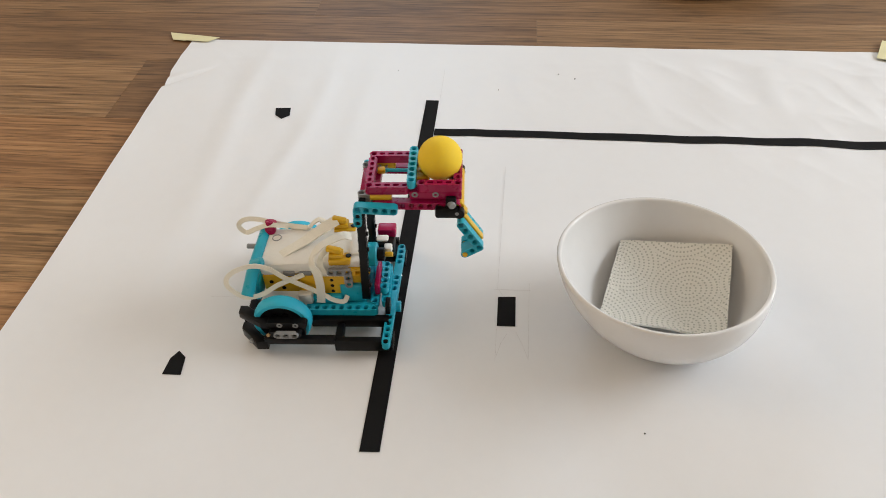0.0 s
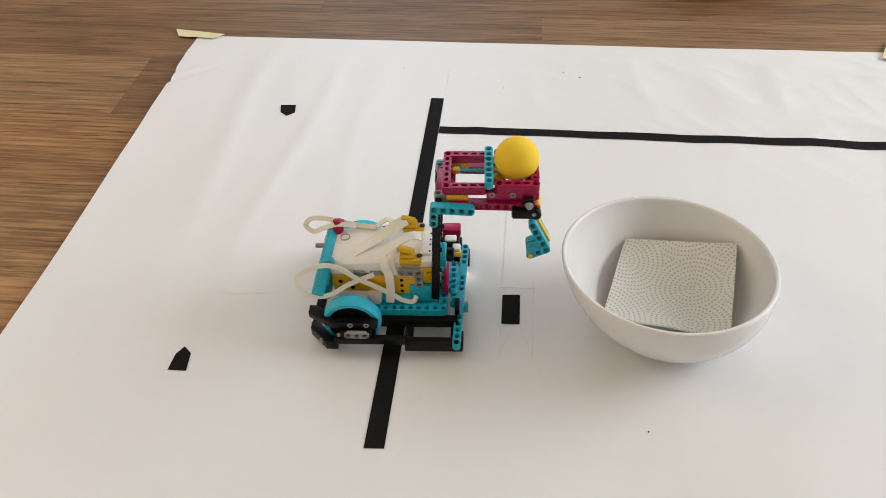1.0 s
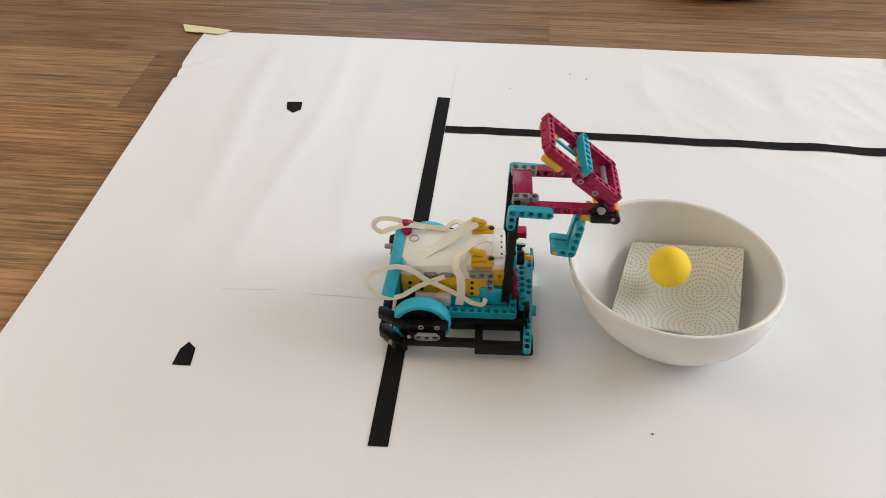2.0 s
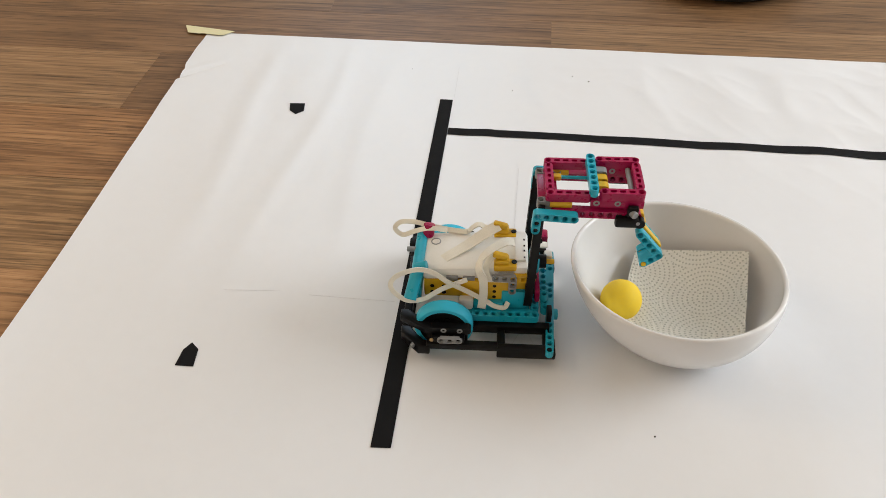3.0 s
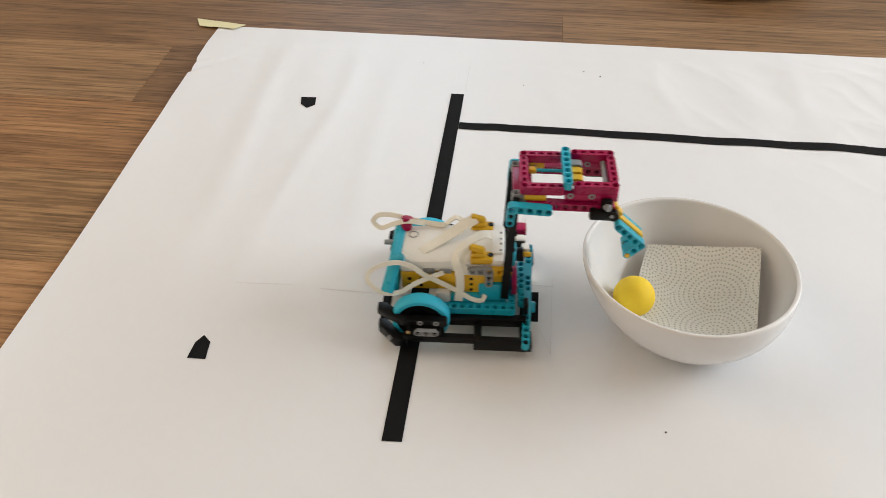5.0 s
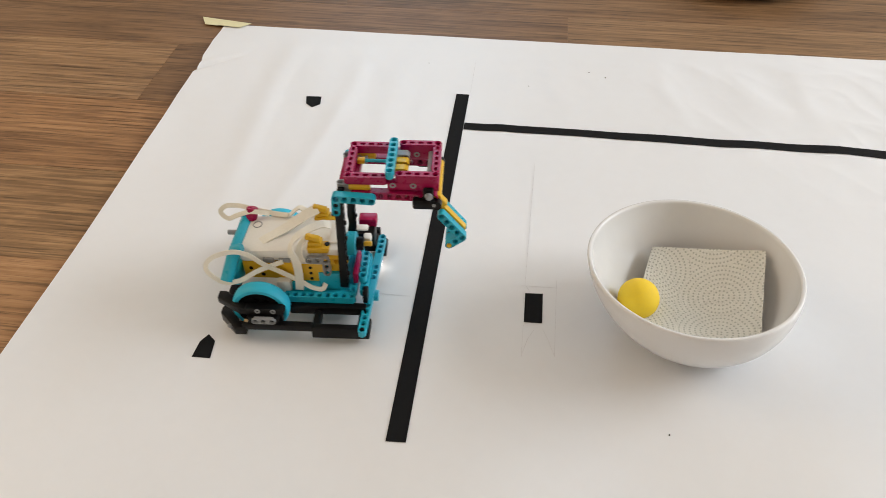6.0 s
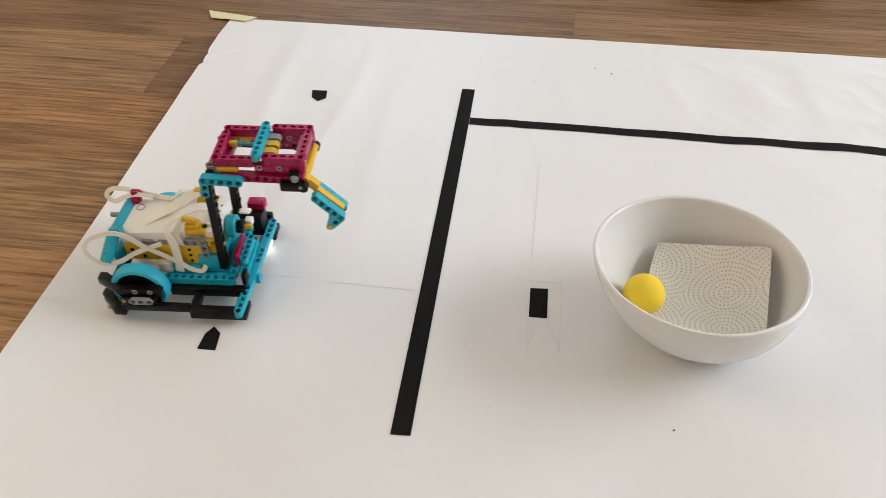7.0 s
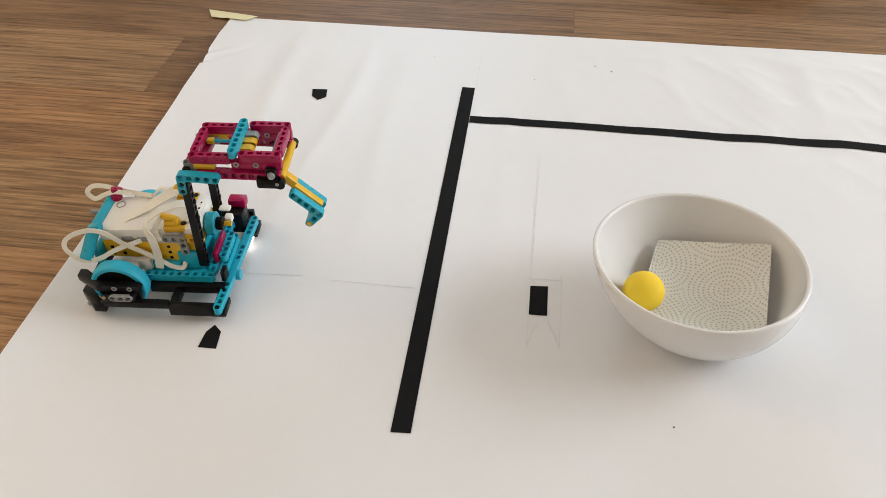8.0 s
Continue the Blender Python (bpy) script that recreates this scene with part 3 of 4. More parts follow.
def prism(name, plan, z0, z1, mat, parent, side=-1, bevel=0.1, label=""):
    bm = bmesh.new()
    top = [bm.verts.new((x * U, side_y(y, side) * U, z1 * U)) for x, y in plan]
    low = [bm.verts.new((x * U, side_y(y, side) * U, z0 * U)) for x, y in plan]
    bm.faces.new(top)
    bm.faces.new(low)
    for k in range(len(plan)):
        n = (k + 1) % len(plan)
        bm.faces.new((top[k], top[n], low[n], low[k]))
    bmesh.ops.bevel(bm, geom=list(bm.edges), offset=bevel * U, segments=2, affect="EDGES", profile=0.5)
    return part(name, bm, mat, parent, label)


def chassis_side(side):
    """Black lower rails and the outer beam that guards a wheel."""
    for lo, hi in (((-13.4, -6.85, 1.85), (-4.9, -6.0, 2.8)), ((-5.0, -6.85, 0.75), (1.5, -6.0, 2.5)), ((-8.2, -3.7, 1.6), (1.3, -2.7, 2.85)),
                   ((-5.0, -6.2, 1.3), (-4.05, -3.7, 2.4)), ((0.45, -6.2, 1.2), (1.35, -3.7, 2.1))):
        block("rail", *span(lo, hi, side), BLACK, robot, 0.12)
    prism("rear_bracket", ((-13.0, -6.9), (-14.4, -6.9), (-16.6, -4.6), (-16.6, -3.6), (-15.6, -3.6), (-13.9, -5.9), (-13.0, -5.9)), 1.0, 2.35, BLACK, robot, side)
    prism("guard_arm", ((-12.6, -6.2), (-13.6, -6.2), (-16.6, -4.4), (-16.6, -3.2), (-15.7, -3.2), (-13.2, -5.2), (-12.6, -5.2)), 3.9, 4.8, BLACK, robot, side)
    y = side_y(-5.7, side)
    beam("guard_beam", run(5, -12.6), at_u(0, y, 4.4, 90), BLACK, robot, plain=run(5, -12.6))
    beam("guard_strip", run(4, -12.3), at_u(0, side_y(-6.2, side), 3.4, 90), BLACK, robot, plain=run(4, -12.3))
    for x in (-11.35, -9.45):
        bm = bmesh.new()
        yy = side_y(-6.2, side)
        s = -1 if side < 0 else 1
        add_tube(bm, (x * U, yy * U, 4.5 * U), (x * U, (yy + 0.07 * s) * U, 4.5 * U), 0.34 * U, 16, 0.16 * U)
        part("pin", bm, GREY, robot, "light grey pin end")
    beam("spacer_beam", run(3, -11.6), at_u(0, side_y(-6.75, side), 3.5, 90) @ Matrix.Diagonal((1, 0.85, 1, 1)), GREY, robot, "light grey three-hole beam", thick=0.5)
    rod("axle_end", (-12.75, side_y(-6.6, side), 3.4), (-12.75, side_y(-6.9, side), 3.4), 0.22, TAN, robot, "tan axle end")
    for x in (-14.9,):
        rod("pin_end", (x, side_y(-6.2, side), 2.0), (x - 0.25, side_y(-6.6, side), 2.0), 0.28, GREY, robot, "grey pin end")
    block("skirt", *span((-12.8, -5.95, 2.3), (-8.5, -5.35, 4.4), side), BLACK, robot, 0.1)
    beam("base_beam", run(9, -8.5), at_u(0, side_y(-2.5, side), 3.4), CYAN, robot)
    block("base_web", *span((-8.9, -2.0, 3.0), (-0.1, -1.4, 3.7), side), CYAN, robot)


for s in (-1, 1):
    chassis_side(s)


def wheel(side):
    """Tyre on a black disc; it turns on its own axle, so its centre is the origin."""
    hub = bmesh.new()
    s = -1 if side < 0 else 1
    turn = Matrix.Rotation(radians(90), 4, "X")
    w, R = 0.87 * U, 3.5 * U
    add_lathe(hub, [(0, -w * 0.55), (0.5 * R, -w * 0.55), (0.62 * R, -w * 0.9), (0.80 * R, -w * 0.92), (0.81 * R, w * 0.92), (0.62 * R, w * 0.9), (0.5 * R, w * 0.55), (0, w * 0.55)], 48, turn)
    hub_ob = part("wheel", hub, BLACK, robot, "black wheel disc with a cyan tyre")
    bm = bmesh.new()
    prof = [(0.805 * R, -w), (0.93 * R, -w), (0.985 * R, -w * 0.75), (R, -w * 0.35), (R, w * 0.35), (0.985 * R, w * 0.75), (0.93 * R, w), (0.805 * R, w), (0.805 * R, -w)]
    add_lathe(bm, prof, 64, turn)
    part("tyre", bm, RUBBER, hub_ob, "smooth cyan rubber tyre")
    for k in range(6):
        bm = bmesh.new()
        a = k * math.pi / 3
        c = Vector((0.36 * R * math.cos(a), s * w * 0.5, 0.36 * R * math.sin(a)))
        add_tube(bm, c, c + Vector((0, s * w * 0.12, 0)), 0.40 * U, 14, 0.3 * U)
        part("rim_hole", bm, BLACK, hub_ob)
    return hub_ob


wheels = [(wheel(s), (-11.4, side_y(-4.25, s), 3.5)) for s in (-1, 1)]

# base, bumper and front sensors
beam("base_cross_beam", run(9, -1.3), at_u(-0.5, 0, 3.4, 0, 0, 90), CYAN, robot)
block("base_plate", (-8.6, -1.4, 2.9), (-1.1, 6.8, 3.5), CYAN, robot)
beam("bumper", run(18, -6.85), at_u(1.5, 0, 2.1, 0, 0, 87.4), CYAN, robot, "long cyan bumper beam", plain=[(-6.85 + k, 0) for k in (5, 6, 7, 8, 12, 13)])
for y0, y1, x in ((-6.75, -4.0, 1.0), (8.2, 11.0, 1.6)):
    block("bumper_foot", (x, y0, 0.6), (x + 1.0, y1, 1.6), BLACK, robot, 0.2)
block("sensor_body", (0.6, 4.6, 0.95), (2.1, 8.15, 1.6), WHITE, robot, 0.15, "white downward light sensor")
block("sensor_light", (1.75, 6.2, 0.8), (2.15, 8.1, 0.94), GLOW, robot, 0.05, "glowing white sensor lamp")
rod("front_knob", (1.8, -0.2, 1.7), (2.5, -0.2, 1.7), 0.7, CYAN, robot)
beam("front_beam", run(7, -1.0), at_u(0.75, 0, 3.3, 0, 0, 90), CYAN, robot)
beam("front_upper_beam", run(5, 0.2), at_u(0.6, 0, 4.4, 0, 0, 90), CYAN, robot)
block("motor_foot", (-4.6, -1.3, 3.6), (-1.6, 6.7, 6.4), CYAN, robot, 0.2)
block("front_panel", (-0.55, -0.4, 3.9), (0.05, 4.0, 5.6), MAGENTA, robot, 0.15, "magenta front panel")
block("black_bracket", (0.9, -2.9, 3.0), (1.5, -1.4, 4.6), BLACK, robot, 0.12)
block("far_tower", (-1.0, 7.8, 2.7), (1.2, 10.6, 5.0), BLACK, robot, 0.2)
block("far_block", (-1.0, 9.4, 4.8), (1.4, 11.0, 6.1), MAGENTA, robot, 0.22, "magenta block on the far bumper end")
bm = bmesh.new()
add_tube(bm, (-1.4 * U, 2.6 * U, 8.0 * U), (-0.2 * U, 2.6 * U, 8.0 * U), 1.5 * U, 32, 0, 0.12 * U)
part("motor_disc", bm, CYAN, robot, "round cyan motor face")
rod("motor_knob", (-0.2, 2.6, 8.0), (0.7, 2.6, 8.0), 0.85, BLACK, robot)
rod("motor_axle", (0.7, 2.6, 8.0), (1.7, 2.6, 8.0), 0.32, YELLOW, robot, "short yellow axle")
block("axle_block", (0.5, 3.2, 7.4), (1.5, 4.4, 8.3), WHITE, robot, 0.2)
block("white_latch", (-0.5, 4.6, 8.2), (1.0, 5.7, 8.6), WHITE, robot, 0.25)

# hub with battery, motors and their connectors
tilt = Matrix.Translation((-14.0 * U, 0, 7.6 * U)) @ Matrix.Rotation(radians(-3.5), 4, "Y") @ Matrix.Translation((14.0 * U, 0, -7.6 * U))
block("hub", (-14.2, -0.75, 7.3), (-1.5, 6.15, 9.15), WHITE, robot, 0.5, "white control hub", tilt)
block("battery", (-14.0, -0.7, 4.7), (-8.0, 6.1, 7.4), YELLOW, robot, 0.2, "yellow battery case")
block("side_motor", (-9.4, -1.1, 4.6), (-3.7, -0.1, 7.7), YELLOW, robot, 0.15, "yellow motor housing")
block("front_motor", (-3.4, -0.8, 6.3), (-1.8, 6.0, 9.0), YELLOW, robot, 0.15, "yellow motor housing")
block("motor_body", (-9.8, -2.0, 3.7), (-8.0, -1.0, 5.4), WHITE, robot, 0.3, "white motor body")
block("motor_base", (-8.0, -1.7, 3.7), (-4.4, -0.9, 4.9), CYAN, robot, 0.2)
bm = bmesh.new()
ring_m = tilt @ Matrix.Translation((-12.7 * U, 4.2 * U, 9.14 * U))
add_lathe(bm, [(0.5 * U, 0), (0.5 * U, 0.08 * U), (0.6 * U, 0.08 * U), (0.6 * U, 0), (0.5 * U, 0)], 28, ring_m)
part("button", bm, GREY, robot, "round hub button")
for x in (-10.6, -8.6):
    block("port", (x - 0.7, -0.95, 7.55), (x + 0.7, -0.7, 8.3), GREY, robot, 0.08, "grey cable port")
block("hub_end", (-3.1, 0.3, 8.75), (-1.75, 4.3, 9.5), WHITE, robot, 0.18, "white end cap of the hub", tilt)
for y in (0.7, 1.9, 2.8, 3.9):
    bm = bmesh.new()
    add_box(bm, [-2.05 * U, (y - 0.14) * U, 9.49 * U], [-1.85 * U, (y + 0.14) * U, 9.53 * U], 0, tilt)
    part("vent", bm, BLACK, robot, "small dark vent slot")
for dy in (-0.65, 4.9):
    block("connector_base", (-5.7, dy - 0.1, 8.9), (-3.0, dy + 1.4, 10.0), YELLOW, robot, 0.15, "yellow connector block")
    block("connector_top", (-5.6, dy + 0.1, 10.02), (-3.9, dy + 1.4, 10.65), YELLOW, robot, 0.18)
    lean = Matrix.Translation((-4.9 * U, 0, 11.0 * U)) @ Matrix.Rotation(radians(16), 4, "Y") @ Matrix.Translation((4.9 * U, 0, -11.0 * U))
    block("connector_clip", (-5.9, dy + 0.2, 10.75), (-4.1, dy + 0.95, 11.45), YELLOW, robot, 0.2, "", lean)
    rod("connector_pin", (-3.3, dy + 0.7, 10.0), (-3.3, dy + 0.7, 10.14), 0.34, BLACK, robot, "black pin end", bevel=0.04)
beam("corner_beam", [(0, 0), (1, 0), (2, 0), (2, -1), (2, -2)], at_u(-5.4, -1.25, 8.6, 90), GREY, robot, "light grey bent beam", thick=0.5)
# flat black discs paint the shade inside the motor's pin holes
for k in range(3):
    rod("motor_pin", (-5.5, -1.1, 5.3 + 0.9 * k), (-5.5, -1.16, 5.3 + 0.9 * k), 0.22, BLACK, robot, "black disc for the shade in a pin hole", bevel=0.01)

block("connector_strip", (-6.8, -1.2, 7.75), (-3.3, -0.72, 8.25), WHITE, robot, 0.1, "white cable plug")
# battery holes: their inner shade is put on as black discs
for x in (-13.0, -11.6):
    for z in (5.4, 6.4):
        rod("battery_pin", (x, -0.68, z), (x, -0.75, z), 0.26, BLACK, robot, "black disc for the shade in a pin hole", bevel=0.01)
# black discs again for shaded holes, at the hub's front
for y in (1.3, 2.7, 4.1):
    rod("stack_pin", (-2.85, y, 9.2), (-2.78, y, 9.2), 0.26, BLACK, robot, "black disc for the shade in a pin hole", bevel=0.01)
beam("front_side_beam", run(3, -3.2), at_u(0, -1.0, 8.4, 90), YELLOW, robot, "yellow three-hole beam", thick=0.5)

# tube frame at the rear
rod("rear_tube", (-15.5, -3.0, 6.3), (-14.7, -0.7, 8.9), 0.78, CYAN, robot, "hollow cyan tube", 0.42)
rod("rear_tube", (-14.75, -0.9, 8.8), (-14.55, 6.0, 8.9), 0.72, CYAN, robot, "cyan tube")
rod("rear_connector", (-15.0, -0.6, 9.2), (-13.6, -0.6, 9.7), 0.55, CYAN, robot, "cyan connector")
rod("rear_pin", (-13.9, 5.4, 9.0), (-13.7, 6.0, 10.5), 0.72, MAGENTA, robot, "magenta connector pin")
rod("grey_pin", (-15.0, 2.9, 9.0), (-16.3, 2.9, 9.0), 0.32, GREY, robot, "grey pin end")
block("rear_panel", (-15.2, -1.7, 4.2), (-14.3, 7.2, 6.6), CYAN, robot, 0.25)
block("rear_rail", (-16.5, -3.6, 1.2), (-15.5, 9.0, 2.4), BLACK, robot, 0.15)

# ribbon cables
UP, OUT = (0, 0, 1), (0, -1, 0.3)


def cable(points, hints, width=0.95):
    bm = bmesh.new()
    add_ribbon(bm, [[c * U for c in p] for p in points], 0.8 * width * U, 0.16 * U, hints)
    part("ribbon_cable", bm, CABLE, robot, "ivory flat ribbon cable", 50)


cable([(-8.8, -1.0, 7.9), (-11.7, -2.0, 7.2), (-13.9, -3.0, 6.4), (-15.9, -3.2, 6.3), (-17.5, -3.0, 7.6), (-17.7, -2.5, 8.6), (-16.6, -2.0, 9.4), (-14.6, -1.6, 9.8), (-12.8, -1.5, 9.3),
       (-11.0, -1.6, 7.9), (-8.7, -1.7, 6.6), (-6.6, -1.8, 5.3), (-5.4, -1.9, 4.5), (-4.2, -1.8, 4.2), (-3.8, -1.3, 4.7)], [OUT] * 15, 0.72)
cable([(-3.3, 2.9, 10.6), (-4.1, 2.3, 11.3), (-5.2, 1.2, 11.6), (-6.4, 0.0, 11.6), (-7.3, -1.0, 11.0), (-7.4, -1.6, 10.0), (-6.9, -1.9, 8.7), (-6.8, -1.95, 6.4), (-7.0, -2.0, 4.2)],
      [(0.4, -0.5, 1), (0.2, -0.5, 1), (0, -0.4, 1), (-0.3, -0.4, 1), (-1, -0.5, 0.4), (-0.6, -1, 0.3), OUT, OUT, OUT], 1.25)
cable([(-4.9, 0.3, 10.7), (-5.6, 0.1, 11.0), (-6.4, -0.5, 10.4), (-6.6, -1.2, 9.4), (-6.2, -1.45, 8.4)], [UP, UP, (-0.6, -0.5, 0.6), OUT, OUT], 1.0)
cable([(-9.0, 5.4, 9.9), (-11.3, 6.0, 9.7), (-13.7, 6.4, 9.9), (-15.7, 6.9, 10.0), (-17.4, 6.9, 9.9), (-18.1, 6.5, 9.2), (-17.1, 6.0, 8.6), (-15.6, 5.8, 9.4), (-13.7, 5.3, 10.4), (-11.5, 5.6, 9.9)], [(0, -0.6, 0.6)] * 10, 0.75)
cable([(-5.2, 5.2, 11.3), (-6.9, 4.3, 10.7), (-8.6, 3.2, 10.0), (-10.1, 2.2, 9.6), (-11.3, 1.3, 9.36), (-12.4, 0.6, 8.9)], [(0, -0.5, 1), (0, -0.4, 1), (0, -0.2, 1), UP, UP, UP], 1.7)
cable([(-11.3, 6.2, 9.4), (-9.2, 5.8, 9.6), (-8.3, 5.9, 10.3), (-7.6, 6.0, 10.7), (-6.7, 5.7, 10.5), (-5.6, 5.4, 10.9)], [UP] * 6)

# mast: two black posts, cyan corner beams, magenta cross arms
for y, out in ((-1.25, -0.06), (6.8, 0.06)):
    beam("post", run(14, 0), at_u(-1.45, y, 4.7, 0, -88, 0), BLACK, robot, "black upright beam")
    beam("corner_beam", [(0, 0), (1, 0), (2, 0), (3, 0), (4, 0), (0, -1), (0, -2)], at_u(-1.0, y + 0.15, 18.3, 90, 3.5) if out > 0 else at_u(-1.25, y - 0.15, 18.55, 90, 3.5), CYAN, robot, "cyan bent beam", thick=0.98)
    for z in (6.5, 9.0, 12.2, 14.6):
        rod("post_pin", (-0.95 + 0.035 * (z - 6), y, z), (-0.72 + 0.035 * (z - 6), y, z), 0.27, BLACK, robot, bevel=0.05)
block("mast_head", (-1.15, 0.7, 18.4), (1.0, 5.0, 19.4), MAGENTA, robot, 0.12, "magenta mast head block")
for y in (0.2, 5.55):
    beam("mast_spacer", run(3, -0.85), at_u(0, y, 18.95, 0), GREY, robot, "light grey three-hole beam", thick=1.0)
for y in (-0.6, 6.35):
    block("mast_pin", (-1.2, y - 0.3, 18.3), (-0.4, y + 0.3, 19.15), BLACK, robot, 0.12)
for y in (-0.35, 6.35):
    beam("boom", run(10, 0), at_u(0.7, y, 18.35, 90, 1.0), MAGENTA, robot, "magenta boom beam")
for y in (-1.0, 7.0):
    block("hinge_block", (7.3, y - 0.5, 17.0), (9.9, y + 0.5, 18.3), BLACK, robot, 0.3)
    rod("hinge_disc", (10.0, y - 0.45, 17.55), (10.0, y + 0.45, 17.55), 0.6, BLACK, robot)
    rod("axle_end", (9.75, y - 0.56, 17.75), (9.75, y - 0.49, 17.75), 0.22, GREY, robot, "grey axle end", bevel=0.01)
rod("hinge_axle", (10.1, -0.5, 18.0), (10.1, 6.4, 18.0), 0.46, YELLOW, robot, "yellow hinge axle")

# tipping tray; its origin is the hinge
tray = part("tray", mesh_of(lambda bm: add_box(bm, [-9.86 * U, -2.5 * U, 1.45 * U], [-8.95 * U, 2.5 * U, 1.84 * U], 0.1 * U)), MAGENTA, robot, "magenta tipping tray of beams")


def tray_part(name, cells, m, mat, label="", thick=0.96, plain=(), slots=()):
    return beam(name, cells, m, mat, tray, label, thick, plain, slots)


for y in (-3, 3):
    tray_part("side_beam", run(5, -9.35), at_u(0, y, 2.15), MAGENTA, thick=1.0, slots=run(5, -9.35)[1:])
    tray_part("front_side_beam", run(5, -3.55), at_u(0, y, 2.5), MAGENTA, thick=1.0, slots=run(5, -3.55)[1:4])
    bm = bmesh.new()
    add_box(bm, [-4.9 * U, (y - 0.46) * U, 1.0 * U], [0.88 * U, (y + 0.46) * U, 1.98 * U], 0.06 * U)
    part("side_panel", bm, MAGENTA, tray)
    bm = bmesh.new()
    add_box(bm, [-9.0 * U, (y - 0.2) * U, 1.55 * U], [-4.9 * U, (y + 0.2) * U, 1.75 * U], 0.04 * U)
    part("side_lip", bm, MAGENTA, tray)
    for x in (-4.3, -2.0):
        bm = bmesh.new()
        add_tube(bm, (x * U, (y - 0.52) * U, 1.68 * U), (x * U, (y - 0.56) * U, 1.68 * U), 0.36 * U, 16, 0.17 * U)
        part("pin", bm, GREY, tray, "light grey pin end")
    bm = bmesh.new()
    add_tube(bm, (-9.3 * U, (y - 0.1) * U, 1.2 * U), (-6.9 * U, (y - 0.1) * U, 1.2 * U), 0.5 * U, 18, 0, 0.06 * U)
    part("connector", bm, YELLOW, tray, "yellow axle connector")
tray_part("front_beam", run(5, -2), at_u(0.45, 0, 2.5, 0, 0, 90), MAGENTA, thick=1.0, slots=run(5, -2))
tray_part("rear_beam", run(5, -2), at_u(-9.35, 0, 2.15, 0, 0, 90), MAGENTA, thick=1.0, slots=run(5, -2))
tray_part("cross_beam", run(7, -3.1), at_u(-4.65, 0, 2.95, 0, 0, 90), CYAN, "cyan cross beam over the tray")
for y, mat in ((-0.9, YELLOW), (0.5, YELLOW)):
    tray_part("support_beam", run(2, -4.2), at_u(0, y, 1.9, 90), mat, "yellow support beam")
tray_part("support_beam", run(2, -4.2), at_u(0, 1.6, 2.1, 90), GREY, "light grey support beam")
bm = bmesh.new()
add_tube(bm, (-0.3 * U, -2.4 * U, 2.0 * U), (-0.3 * U, 2.4 * U, 2.0 * U), 0.3 * U, 14)
part("axle", bm, GREY, tray, "grey axle across the tray")
bm = bmesh.new()
add_tube(bm, (-9.0 * U, 0.9 * U, 1.8 * U), (-4.6 * U, 0.9 * U, 1.8 * U), 0.2 * U, 14)
part("axle", bm, CYAN, tray, "thin cyan axle")
bm = bmesh.new()
add_box(bm, [-8.8 * U, 0.5 * U, 1.5 * U], [-7.9 * U, 1.3 * U, 2.1 * U], 0.15 * U)
part("connector", bm, YELLOW, tray, "yellow axle connector")
bm = bmesh.new()
add_tube(bm, (-0.4 * U, -3.9 * U, 0.8 * U), (-0.1 * U, -4.6 * U, 0.9 * U), 0.42 * U, 16, 0, 0.08 * U)
part("hinge_pin", bm, GREY, tray, "grey hinge pin")
bm = bmesh.new()
add_box(bm, [-0.9 * U, -4.2 * U, -0.4 * U], [0.3 * U, -3.5 * U, 1.6 * U], 0.2 * U)
part("hinge_arm", bm, BLACK, tray)

for ob in (tray, *tray.children):
    ob.data.transform(Matrix.Translation((0.7 * U, 0, -1.9 * U)))

# swinging lever; its origin is its own pivot below the tray's front, x is its length
lever = part("lever", mesh_of(lambda bm: add_box(bm, [0.1 * U, -0.45 * U, -1.5 * U], [6.6 * U, 0.45 * U, -0.9 * U], 0.1 * U)), YELLOW, robot, "yellow and cyan swinging lever")
for y in (-1.0, 1.0):
    beam("lever_beam", [(0, 0), (1, 0), (2, 0), (3, 0), (4, 0), (4, -1), (4, -2)], at_u(2.8, y, -1.6, 90), CYAN, lever, "cyan bent beam")
bm = bmesh.new()
add_box(bm, [6.45 * U, -0.48 * U, -4.0 * U], [7.15 * U, 0.48 * U, -2.0 * U], 0.1 * U)
part("lever_web", bm, CYAN, lever)
bm = bmesh.new()
add_tube(bm, (6.8 * U, -1.56 * U, -3.6 * U), (6.8 * U, 1.56 * U, -3.6 * U), 0.3 * U, 14)
part("axle", bm, YELLOW, lever, "yellow axle end")
bm = bmesh.new()
add_tube(bm, (0, -0.8 * U, -0.2 * U), (0, 0.8 * U, -0.2 * U), 0.55 * U, 18, 0.2 * U)
part("hanger", bm, YELLOW, lever, "yellow hanger ring")
bm = bmesh.new()
add_box(bm, [0.3 * U, -0.5 * U, -1.3 * U], [2.4 * U, 0.5 * U, -0.4 * U], 0.15 * U)
part("hanger_link", bm, YELLOW, lever, "orange-yellow connector")

